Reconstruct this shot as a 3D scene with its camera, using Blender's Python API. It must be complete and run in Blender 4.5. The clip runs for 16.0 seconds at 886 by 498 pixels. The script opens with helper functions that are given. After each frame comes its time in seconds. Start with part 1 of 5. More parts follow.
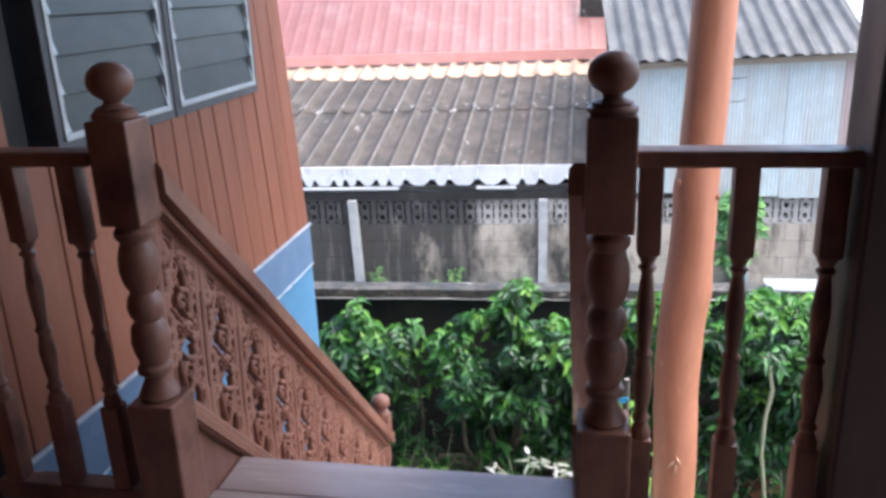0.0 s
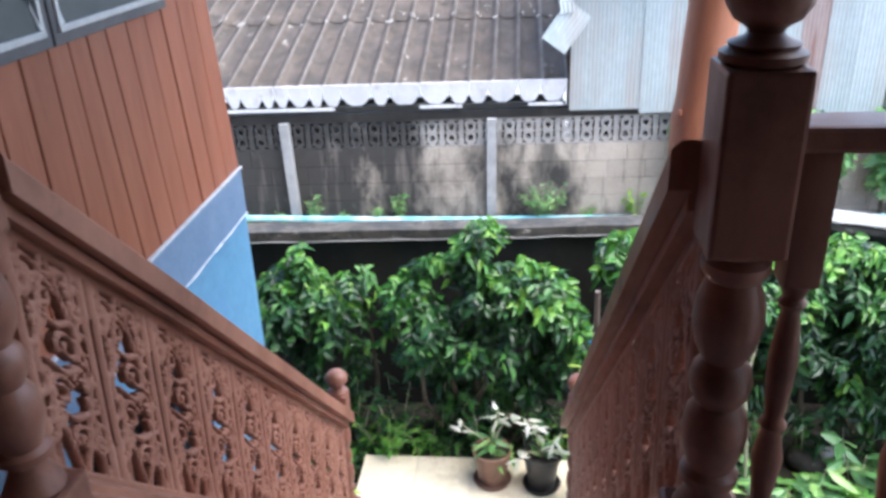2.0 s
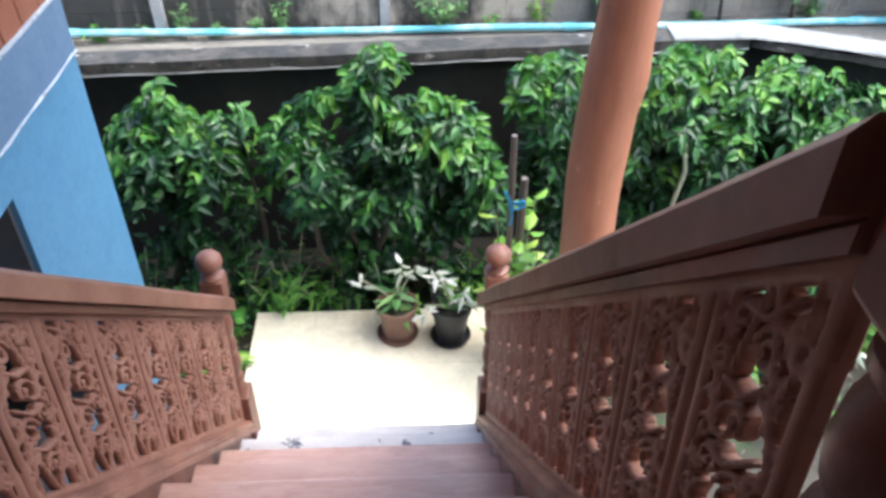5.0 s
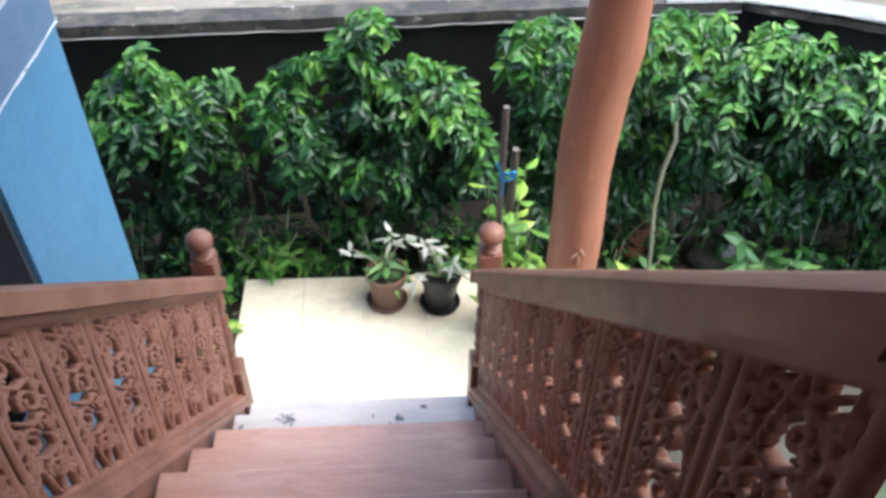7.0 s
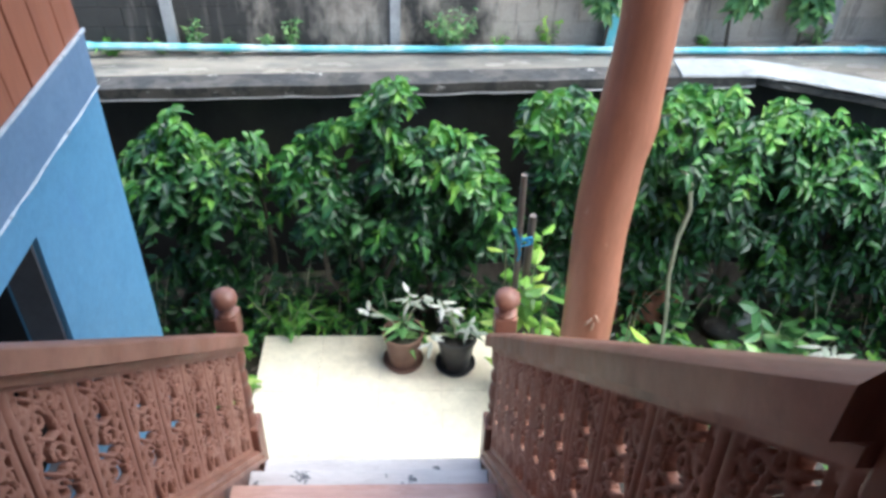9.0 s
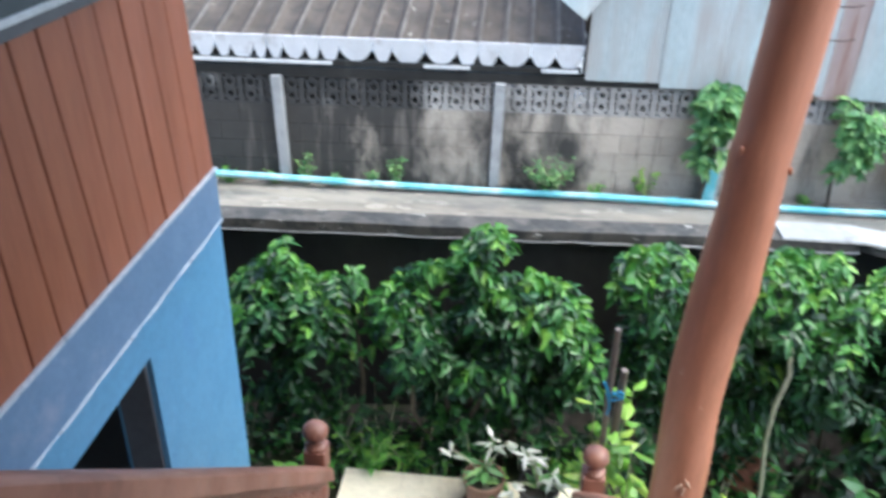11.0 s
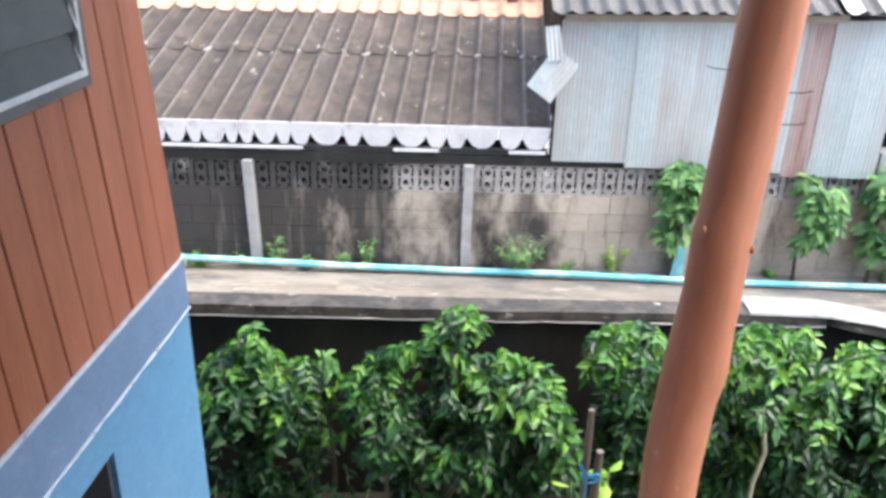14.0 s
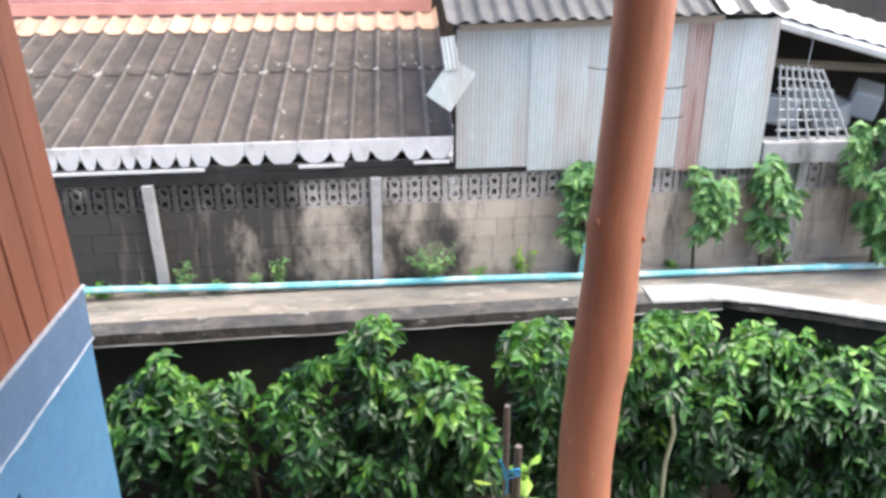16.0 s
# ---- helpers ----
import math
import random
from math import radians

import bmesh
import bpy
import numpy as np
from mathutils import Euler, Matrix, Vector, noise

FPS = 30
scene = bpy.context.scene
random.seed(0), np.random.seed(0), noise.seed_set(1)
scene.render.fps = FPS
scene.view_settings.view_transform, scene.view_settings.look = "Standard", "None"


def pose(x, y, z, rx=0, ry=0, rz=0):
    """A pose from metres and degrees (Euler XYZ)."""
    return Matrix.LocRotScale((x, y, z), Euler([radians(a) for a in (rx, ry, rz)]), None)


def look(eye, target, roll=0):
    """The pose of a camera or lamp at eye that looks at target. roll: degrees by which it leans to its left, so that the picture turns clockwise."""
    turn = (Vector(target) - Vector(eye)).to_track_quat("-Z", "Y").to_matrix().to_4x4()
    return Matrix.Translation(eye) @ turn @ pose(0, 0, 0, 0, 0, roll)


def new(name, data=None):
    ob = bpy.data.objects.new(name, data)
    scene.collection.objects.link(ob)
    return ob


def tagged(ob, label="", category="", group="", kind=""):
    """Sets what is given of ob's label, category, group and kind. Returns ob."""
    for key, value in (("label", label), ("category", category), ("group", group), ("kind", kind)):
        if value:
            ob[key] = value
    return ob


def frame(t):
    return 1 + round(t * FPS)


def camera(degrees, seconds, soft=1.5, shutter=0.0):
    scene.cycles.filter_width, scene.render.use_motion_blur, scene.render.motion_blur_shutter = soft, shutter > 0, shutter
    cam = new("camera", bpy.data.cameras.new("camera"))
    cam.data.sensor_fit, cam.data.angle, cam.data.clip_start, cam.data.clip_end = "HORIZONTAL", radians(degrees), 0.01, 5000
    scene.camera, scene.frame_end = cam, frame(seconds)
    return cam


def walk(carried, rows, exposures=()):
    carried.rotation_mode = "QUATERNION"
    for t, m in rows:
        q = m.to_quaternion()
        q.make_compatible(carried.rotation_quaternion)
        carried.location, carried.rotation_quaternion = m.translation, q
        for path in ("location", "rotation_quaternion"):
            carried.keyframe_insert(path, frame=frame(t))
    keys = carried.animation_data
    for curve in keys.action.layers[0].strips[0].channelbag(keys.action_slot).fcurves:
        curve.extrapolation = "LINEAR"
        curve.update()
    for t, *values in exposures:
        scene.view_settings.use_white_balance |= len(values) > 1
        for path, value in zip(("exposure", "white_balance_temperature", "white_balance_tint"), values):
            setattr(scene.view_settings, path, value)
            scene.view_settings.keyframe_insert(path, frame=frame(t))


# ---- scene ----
cam = camera(57.9, 16.0, soft=3.2, shutter=0.5)
EXPO = [(0, 2.2, 6050, 8), (3, 2.2, 6050, 8), (4.5, 2.06, 6000, 5), (7, 1.92, 6000, 4), (8, 1.92, 5900, 3), (10.5, 1.82, 5750, 0), (11.5, 2.06, 6050, 5), (12.5, 2.22, 6450, 10), (14, 2.1, 6550, 9), (16, 2.03, 6700, 9)]
PATH = [
    (0, (0.442, -1.431, 3.133), (0.092, 0.439, 2.515), -2.2),
    (0.5, (0.442, -1.335, 3.149), (0.112, 0.524, 2.489), -2.5),
    (1, (0.386, -1.214, 3.124), (0.102, 0.639, 2.426), -2.6),
    (1.5, (0.269, -1.029, 3.128), (0.052, 0.806, 2.363), -2.0),
    (2, (0.23, -0.863, 3.095), (0.049, 0.948, 2.265), -2.1),
    (2.5, (0.242, -0.699, 3.091), (0.081, 1.073, 2.178), -2.8),
    (3, (0.166, -0.556, 3.064), (0.07, 1.174, 2.065), -2.2),
    (3.5, (0.1, -0.477, 3.036), (0.082, 1.21, 1.962), -1.2),
    (4, (0.164, -0.375, 3.023), (0.164, 1.259, 1.87), -0.6),
    (4.5, (0.199, -0.321, 3.002), (0.238, 1.272, 1.794), -0.1),
    (7, (0.163, -0.206, 3.074), (0.277, 1.263, 1.722), 1.5),
    (7.5, (0.16, -0.234, 3.098), (0.26, 1.246, 1.756), 1.9),
    (8, (0.161, -0.251, 3.112), (0.246, 1.258, 1.802), 1.9),
    (10.5, (0.156, -0.252, 3.194), (0.149, 1.438, 2.124), 1.5),
    (11, (0.12, -0.274, 3.214), (-0.031, 1.466, 2.239), 1.7),
    (11.5, (0.124, -0.257, 3.221), (-0.217, 1.495, 2.319), 0.7),
    (12, (0.127, -0.263, 3.231), (-0.281, 1.493, 2.366), 0.5),
    (12.5, (0.121, -0.264, 3.232), (-0.25, 1.512, 2.391), 1.0),
    (13, (0.119, -0.277, 3.248), (-0.163, 1.524, 2.425), 1.7),
    (13.5, (0.125, -0.264, 3.231), (-0.066, 1.557, 2.424), 1.6),
    (14, (0.132, -0.27, 3.233), (0.036, 1.561, 2.435), 1.5),
    (14.5, (0.141, -0.293, 3.243), (0.123, 1.545, 2.455), 1.4),
    (15, (0.151, -0.313, 3.244), (0.194, 1.529, 2.466), 1.0),
    (15.5, (0.16, -0.326, 3.244), (0.247, 1.517, 2.473), 0.5),
    (16, (0.167, -0.32, 3.234), (0.282, 1.524, 2.467), 0.0),
]
walk(cam, [(t, look(eye, target, roll)) for t, eye, target, roll in PATH], EXPO)

# ---- world and light ----
world = bpy.data.worlds.new("overcast_sky")
scene.world = world
world.use_nodes = True
wn = world.node_tree
sky = wn.nodes.new("ShaderNodeTexSky")
sky.sky_type = 'NISHITA'
sky.sun_disc = False
sky.sun_elevation = radians(67)
sky.sun_rotation = radians(98)
sky.air_density = 1.0
sky.dust_density = 4.0
sky.ozone_density = 1.0
wn.nodes["Background"].inputs["Strength"].default_value = 0.15
wn.links.new(sky.outputs["Color"], wn.nodes["Background"].inputs["Color"])
sun = new("sun", bpy.data.lights.new("sun", 'SUN'))
sun.data.energy = 1.1
sun.data.angle = radians(70)
sun.data.color = (1.0, 0.96, 0.9)
sun.matrix_basis = look((4.3, 1.4, 10.5), (0, 2, 0))

# ---- materials ----
def ramp(nt, src, stops):
    n = nt.nodes.new("ShaderNodeValToRGB")
    el = n.color_ramp.elements
    while len(el) < len(stops):
        el.new(0.5)
    for e, (p, c) in zip(el, stops):
        e.position = p
        e.color = (*c, 1) if len(c) == 3 else c
    nt.links.new(src, n.inputs["Fac"])
    return n.outputs["Color"]


def noise_of(nt, scale, stretch=(1, 1, 1), detail=6, rough=0.6, offset=0.0, local=False):
    tc = nt.nodes.new("ShaderNodeTexCoord")
    geo = nt.nodes.new("ShaderNodeNewGeometry")
    mp = nt.nodes.new("ShaderNodeMapping")
    mp.inputs["Scale"].default_value = stretch
    mp.inputs["Location"].default_value = (offset, offset * 0.7, offset * 1.3)
    nt.links.new(tc.outputs["Object"] if local else geo.outputs["Position"], mp.inputs["Vector"])
    n = nt.nodes.new("ShaderNodeTexNoise")
    n.inputs["Scale"].default_value = scale
    n.inputs["Detail"].default_value = detail
    n.inputs["Roughness"].default_value = rough
    nt.links.new(mp.outputs["Vector"], n.inputs["Vector"])
    return n.outputs["Fac"]


def mix(nt, fac, a, b, mode='MIX'):
    n = nt.nodes.new("ShaderNodeMix")
    n.data_type, n.blend_type = 'RGBA', mode
    for key, v in (("Factor", fac), ("A", a), ("B", b)):
        sock = [s for s in n.inputs if s.name == key and (s.type == 'RGBA' or key == "Factor" and s.type == 'VALUE')][0]
        if isinstance(v, bpy.types.NodeSocket):
            nt.links.new(v, sock)
        elif key == "Factor":
            sock.default_value = v
        else:
            sock.default_value = (*v, 1)
    return [s for s in n.outputs if s.type == 'RGBA'][0]


def surface(name, a, b, scale=6, stretch=(1, 1, 1), rough=(0.4, 0.7), bump=0.15, fine=60,
            stain=None, stain_at=(0.5, 0.62), stain_scale=2.0, stain_stretch=(1, 1, 1), metal=0.0,
            vary=0.0, coat=0.0, bump_dist=0.004, local=False, island=False, second=None, drift=None):
    """A weathered surface: two colours by noise, fine grain, an optional stain, relief, and change from piece to piece."""
    m = bpy.data.materials.new(name)
    m.use_nodes = True
    nt = m.node_tree
    bsdf = nt.nodes["Principled BSDF"]
    big = noise_of(nt, scale, stretch, local=local)
    col = ramp(nt, big, [(0.3, a), (0.7, b)])
    grain = noise_of(nt, fine, stretch, 4, 0.7, 3.1, local)
    col = mix(nt, 0.5, col, ramp(nt, grain, [(0.25, (0.55, 0.55, 0.55)), (0.75, (1.0, 1.0, 1.0))]), 'MULTIPLY')
    if vary:
        rnd = nt.nodes.new("ShaderNodeNewGeometry").outputs["Random Per Island"] if island else \
            nt.nodes.new("ShaderNodeObjectInfo").outputs["Random"]
        lo = 1 - vary
        col = mix(nt, 1.0, col, ramp(nt, rnd, [(0, (lo, lo, lo)), (1, (1, 1, 1))]), 'MULTIPLY')
    for k, (s, at, sc, st) in enumerate(([(stain, stain_at, stain_scale, stain_stretch)] if stain else []) + ([second] if second else [])):
        src = noise_of(nt, sc, st, 7, 0.65, 7.7 + 5 * k)
        if drift and k == 0:
            # the stain is heavier towards one end of the fence
            sep = nt.nodes.new("ShaderNodeSeparateXYZ")
            nt.links.new(nt.nodes.new("ShaderNodeNewGeometry").outputs["Position"], sep.inputs[0])
            mr = nt.nodes.new("ShaderNodeMapRange")
            for key, v in zip(("From Min", "From Max", "To Min", "To Max"), drift):
                mr.inputs[key].default_value = v
            nt.links.new(sep.outputs["X"], mr.inputs["Value"])
            ad = nt.nodes.new("ShaderNodeMath")
            nt.links.new(src, ad.inputs[0])
            nt.links.new(mr.outputs["Result"], ad.inputs[1])
            src = ad.outputs["Value"]
        f = ramp(nt, src, [(at[0], (0, 0, 0)), (at[1], (1, 1, 1))])
        col = mix(nt, f, col, s)
    nt.links.new(col, bsdf.inputs["Base Color"])
    r = ramp(nt, noise_of(nt, scale * 2.3, stretch, 5, 0.6, 11), [(0.3, (rough[0],) * 3), (0.7, (rough[1],) * 3)])
    nt.links.new(r, bsdf.inputs["Roughness"])
    bsdf.inputs["Metallic"].default_value = metal
    bsdf.inputs["Coat Weight"].default_value = coat
    bsdf.inputs["Coat Roughness"].default_value = 0.25
    if bump:
        bp = nt.nodes.new("ShaderNodeBump")
        bp.inputs["Strength"].default_value = bump
        bp.inputs["Distance"].default_value = bump_dist
        nt.links.new(mix(nt, 0.5, big, grain), bp.inputs["Height"])
        nt.links.new(bp.outputs["Normal"], bsdf.inputs["Normal"])
    return m


WOOD = surface("stained_wood", (0.21, 0.088, 0.06), (0.35, 0.16, 0.108), 5, (1, 1, 0.35), (0.35, 0.6), 0.25, 45, coat=0.1,
               stain=(0.09, 0.036, 0.026), stain_at=(0.5, 0.72), stain_scale=4, second=((0.36, 0.2, 0.145), (0.68, 0.76), 7, (1, 1, 0.4)))
RAILWOOD = surface("rail_wood", (0.27, 0.118, 0.078), (0.43, 0.205, 0.142), 4, (6, 0.8, 0.8), (0.35, 0.6), 0.25, 40, coat=0.1,
                   stain=(0.13, 0.055, 0.038), stain_at=(0.52, 0.72), stain_scale=3.5, second=((0.46, 0.33, 0.26), (0.66, 0.74), 4, (5, 0.9, 0.9)))
FRETWOOD = surface("carved_wood", (0.29, 0.125, 0.083), (0.43, 0.212, 0.147), 7, (1, 1, 1), (0.45, 0.65), 0.25, 50)
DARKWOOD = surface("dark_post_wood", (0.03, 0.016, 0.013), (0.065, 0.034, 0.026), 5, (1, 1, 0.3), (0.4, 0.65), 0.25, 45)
TREAD = surface("worn_tread", (0.56, 0.3, 0.235), (0.72, 0.46, 0.385), 3, (0.5, 3, 1), (0.2, 0.38), 0.2, 40, vary=0.12, coat=0.6)
WORNTREAD = surface("paint_worn_tread", (0.58, 0.52, 0.51), (0.78, 0.75, 0.74), 3, (0.5, 3, 1), (0.2, 0.4), 0.2, 40,
                    stain=(0.10, 0.10, 0.11), stain_at=(0.60, 0.64), stain_scale=9, coat=0.2)
LANDING = surface("landing_board", (0.42, 0.31, 0.29), (0.58, 0.46, 0.44), 3, (0.4, 4, 1), (0.12, 0.3), 0.2, 40, coat=0.2)
PLANK = surface("painted_plank", (0.3, 0.098, 0.05), (0.4, 0.142, 0.078), 3, (2, 2, 0.25), (0.4, 0.6), 0.12, 35, vary=0.14,
                stain=(0.30, 0.12, 0.085), stain_at=(0.55, 0.8), stain_scale=2.2, stain_stretch=(1, 1, 0.3))
BLUE = surface("blue_wall_paint", (0.115, 0.28, 0.45), (0.145, 0.32, 0.5), 2, (1, 1, 1), (0.45, 0.65), 0.1, 40,
               stain=(0.11, 0.24, 0.43), stain_at=(0.6, 0.8), stain_scale=4, stain_stretch=(1, 1, 0.4))
BAND = surface("pale_blue_beam", (0.14, 0.22, 0.345), (0.19, 0.275, 0.41), 3, (1, 1, 1), (0.4, 0.6), 0.12, 40,
               stain=(0.24, 0.28, 0.38), stain_at=(0.6, 0.75), stain_scale=5)
SEALANT = surface("white_sealant", (0.5, 0.55, 0.62), (0.66, 0.7, 0.74), 20, rough=(0.4, 0.6), bump=0.3,
                  stain=(0.2, 0.22, 0.26), stain_at=(0.55, 0.65), stain_scale=18)
LOG = surface("debarked_log", (0.38, 0.145, 0.08), (0.5, 0.21, 0.125), 2.2, (2, 2, 0.4), (0.4, 0.6), 0.3, 22, coat=0.1,
              stain=(0.29, 0.115, 0.055), stain_at=(0.56, 0.78), stain_scale=2.5, stain_stretch=(1.5, 1.5, 0.5), bump_dist=0.008,
              second=((0.62, 0.4, 0.29), (0.68, 0.73), 13, (1.4, 1.4, 0.5)))
FRAME = surface("grey_window_frame", (0.085, 0.085, 0.095), (0.13, 0.13, 0.14), 6, rough=(0.4, 0.6), bump=0.1)
ALU = surface("aluminium_channel", (0.52, 0.54, 0.56), (0.68, 0.7, 0.72), 10, rough=(0.3, 0.5), bump=0.1, metal=0.3)
# near-black holds the shade of unlit rooms and of the wall under the eave
SHADE_DARK = surface("interior_shade", (0.02, 0.018, 0.017), (0.04, 0.035, 0.03), 2, rough=(0.7, 0.9), bump=0.1)
TILE = surface("cream_tile", (0.79, 0.71, 0.54), (0.86, 0.79, 0.63), 1.5, rough=(0.12, 0.3), bump=0.04, fine=20, vary=0.05)
GROUT = surface("grout", (0.7, 0.64, 0.52), (0.78, 0.72, 0.6), 8, rough=(0.6, 0.8))
SOIL = surface("wet_soil", (0.02, 0.016, 0.012), (0.05, 0.04, 0.028), 5, rough=(0.35, 0.7), bump=0.6, bump_dist=0.02,
               stain=(0.03, 0.05, 0.015), stain_at=(0.5, 0.65), stain_scale=3)
# mouldy render kept near-black: the boundary wall's shade is in the colour
MOULD_SHADE = surface("mouldy_shaded_render", (0.009, 0.0085, 0.008), (0.022, 0.021, 0.02), 3, (1, 1, 0.5), (0.5, 0.8), 0.4, 30,
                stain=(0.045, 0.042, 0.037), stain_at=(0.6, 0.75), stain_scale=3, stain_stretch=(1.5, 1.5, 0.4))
COPING = surface("coping_concrete", (0.04, 0.036, 0.031), (0.11, 0.097, 0.083), 4, rough=(0.6, 0.9), bump=0.6, fine=35, bump_dist=0.012,
                 stain=(0.028, 0.027, 0.025), stain_at=(0.46, 0.56), stain_scale=7,
                 second=((0.42, 0.4, 0.37), (0.62, 0.67), 11, (0.6, 1, 2.5)))
COPEND = surface("pale_coping_concrete", (0.22, 0.22, 0.215), (0.36, 0.36, 0.35), 4, rough=(0.3, 0.6), bump=0.3, fine=35,
                 stain=(0.16, 0.155, 0.15), stain_at=(0.55, 0.7), stain_scale=5)
ALLEY = surface("wet_concrete", (0.22, 0.195, 0.17), (0.36, 0.325, 0.28), 1.2, (0.5, 1.6, 1), (0.08, 0.35), 0.2, 25,
                stain=(0.16, 0.15, 0.14), stain_at=(0.5, 0.62), stain_scale=1.6, stain_stretch=(0.5, 1.6, 1))
BLOCK = surface("concrete_block", (0.44, 0.375, 0.31), (0.6, 0.525, 0.44), 2.2, rough=(0.6, 0.85), bump=0.4, fine=40, vary=0.2,
                stain=(0.042, 0.039, 0.036), stain_at=(0.46, 0.62), stain_scale=1.3, stain_stretch=(1.3, 1, 0.7), drift=(-2.4, 1.4, 0.2, -0.09),
                second=((0.13, 0.115, 0.1), (0.55, 0.66), 2.6, (2.6, 1, 0.3)))
VENT = surface("vent_block_concrete", (0.4, 0.37, 0.345), (0.55, 0.52, 0.49), 3, rough=(0.6, 0.85), bump=0.4, fine=40, vary=0.25,
               stain=(0.05, 0.048, 0.047), stain_at=(0.45, 0.6), stain_scale=1.3, stain_stretch=(1.3, 1, 0.7), drift=(-2.4, 0.8, 0.2, -0.12))
POSTC = surface("fence_post_concrete", (0.3, 0.3, 0.3), (0.48, 0.48, 0.48), 4, rough=(0.55, 0.8), bump=0.3, fine=35,
                stain=(0.1, 0.1, 0.1), stain_at=(0.5, 0.7), stain_scale=3, stain_stretch=(1, 1, 0.3))
ROOF = surface("aged_cement_sheet", (0.036, 0.027, 0.021), (0.105, 0.08, 0.063), 2.6, (1, 0.5, 0.5), (0.6, 0.85), 0.6, 24, vary=0.15,
               stain=(0.032, 0.025, 0.02), stain_at=(0.46, 0.6), stain_scale=3.5, second=((0.3, 0.28, 0.25), (0.62, 0.72), 8, (1, 0.5, 1)))
OLDRED = surface("faded_red_sheet", (0.4, 0.25, 0.17), (0.52, 0.36, 0.26), 3, rough=(0.4, 0.65), bump=0.2, vary=0.1,
                 stain=(0.12, 0.085, 0.062), stain_at=(0.58, 0.72), stain_scale=3.2, second=((0.16, 0.115, 0.085), (0.62, 0.72), 9, (1, 1, 1)))
WHITE = surface("white_eave_paint", (0.72, 0.72, 0.74), (0.85, 0.84, 0.86), 5, rough=(0.4, 0.6), bump=0.15,
                stain=(0.5, 0.48, 0.47), stain_at=(0.55, 0.7), stain_scale=6)
RED = surface("red_metal_roof", (0.17, 0.06, 0.054), (0.25, 0.088, 0.08), 1.5, (1, 0.4, 0.4), (0.3, 0.55), 0.15, 30,
              stain=(0.2, 0.1, 0.095), stain_at=(0.5, 0.7), stain_scale=2)
PINK = surface("pink_fascia", (0.62, 0.28, 0.235), (0.72, 0.37, 0.32), 4, rough=(0.4, 0.6), bump=0.1)
TIN = surface("galvanised_tin", (0.47, 0.55, 0.565), (0.62, 0.69, 0.7), 2.2, (1, 1, 0.35), (0.35, 0.55), 0.12, 30, metal=0.1, vary=0.2,
              stain=(0.4, 0.38, 0.365), stain_at=(0.46, 0.66), stain_scale=2, stain_stretch=(2, 2, 0.25), second=((0.26, 0.21, 0.18), (0.70, 0.78), 4, (3, 3, 0.3)))
RUST = surface("rusty_tin", (0.33, 0.22, 0.2), (0.47, 0.4, 0.38), 3, (3, 3, 0.3), (0.45, 0.65), 0.15, 30, metal=0.1,
               stain=(0.22, 0.1, 0.075), stain_at=(0.5, 0.64), stain_scale=3, stain_stretch=(4, 4, 0.2))
DARKROOF = surface("mossy_tin_roof", (0.035, 0.034, 0.034), (0.12, 0.115, 0.11), 3, (1, 0.5, 0.5), (0.4, 0.65), 0.3, 30,
                   stain=(0.05, 0.05, 0.05), stain_at=(0.48, 0.62), stain_scale=2.5)
PALEROOF = surface("pale_roof_sheet", (0.6, 0.62, 0.64), (0.74, 0.75, 0.76), 3, rough=(0.35, 0.6), bump=0.1,
                   stain=(0.42, 0.42, 0.42), stain_at=(0.55, 0.7), stain_scale=3)
PIPE = surface("blue_pvc", (0.14, 0.5, 0.58), (0.22, 0.6, 0.67), 3, (0.3, 1, 1), (0.2, 0.4), 0.03, 30,
               stain=(0.6, 0.74, 0.75), stain_at=(0.48, 0.66), stain_scale=2)
STRIP = surface("white_gutter_strip", (0.62, 0.62, 0.63), (0.76, 0.76, 0.76), 6, rough=(0.35, 0.6), bump=0.1)
TIMBER = surface("weathered_timber", (0.3, 0.25, 0.2), (0.45, 0.39, 0.33), 4, (0.4, 1, 1), (0.55, 0.8), 0.25, 40)
STICK = surface("grey_stake", (0.12, 0.095, 0.08), (0.24, 0.2, 0.17), 8, (2, 2, 0.4), (0.5, 0.8), 0.3, 50)
RIBBON = surface("blue_ribbon", (0.03, 0.3, 0.62), (0.06, 0.4, 0.75), 8, rough=(0.3, 0.5), bump=0.1)
POTBROWN = surface("clay_pot", (0.16, 0.085, 0.06), (0.26, 0.15, 0.11), 6, rough=(0.5, 0.75), bump=0.2)
POTBLACK = surface("black_plastic", (0.018, 0.018, 0.02), (0.035, 0.035, 0.038), 6, rough=(0.3, 0.5), bump=0.05)
BARK = surface("bush_stem", (0.06, 0.045, 0.03), (0.12, 0.095, 0.07), 8, rough=(0.6, 0.8), bump=0.3)
GRILLE = surface("grille_iron", (0.38, 0.4, 0.41), (0.52, 0.54, 0.55), 8, rough=(0.4, 0.6), bump=0.1)
HOSE = surface("pale_vine_stem", (0.3, 0.3, 0.2), (0.42, 0.42, 0.3), 8, rough=(0.4, 0.6), bump=0.1)
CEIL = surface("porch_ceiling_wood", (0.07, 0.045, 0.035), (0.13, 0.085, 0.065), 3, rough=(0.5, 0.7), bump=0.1)


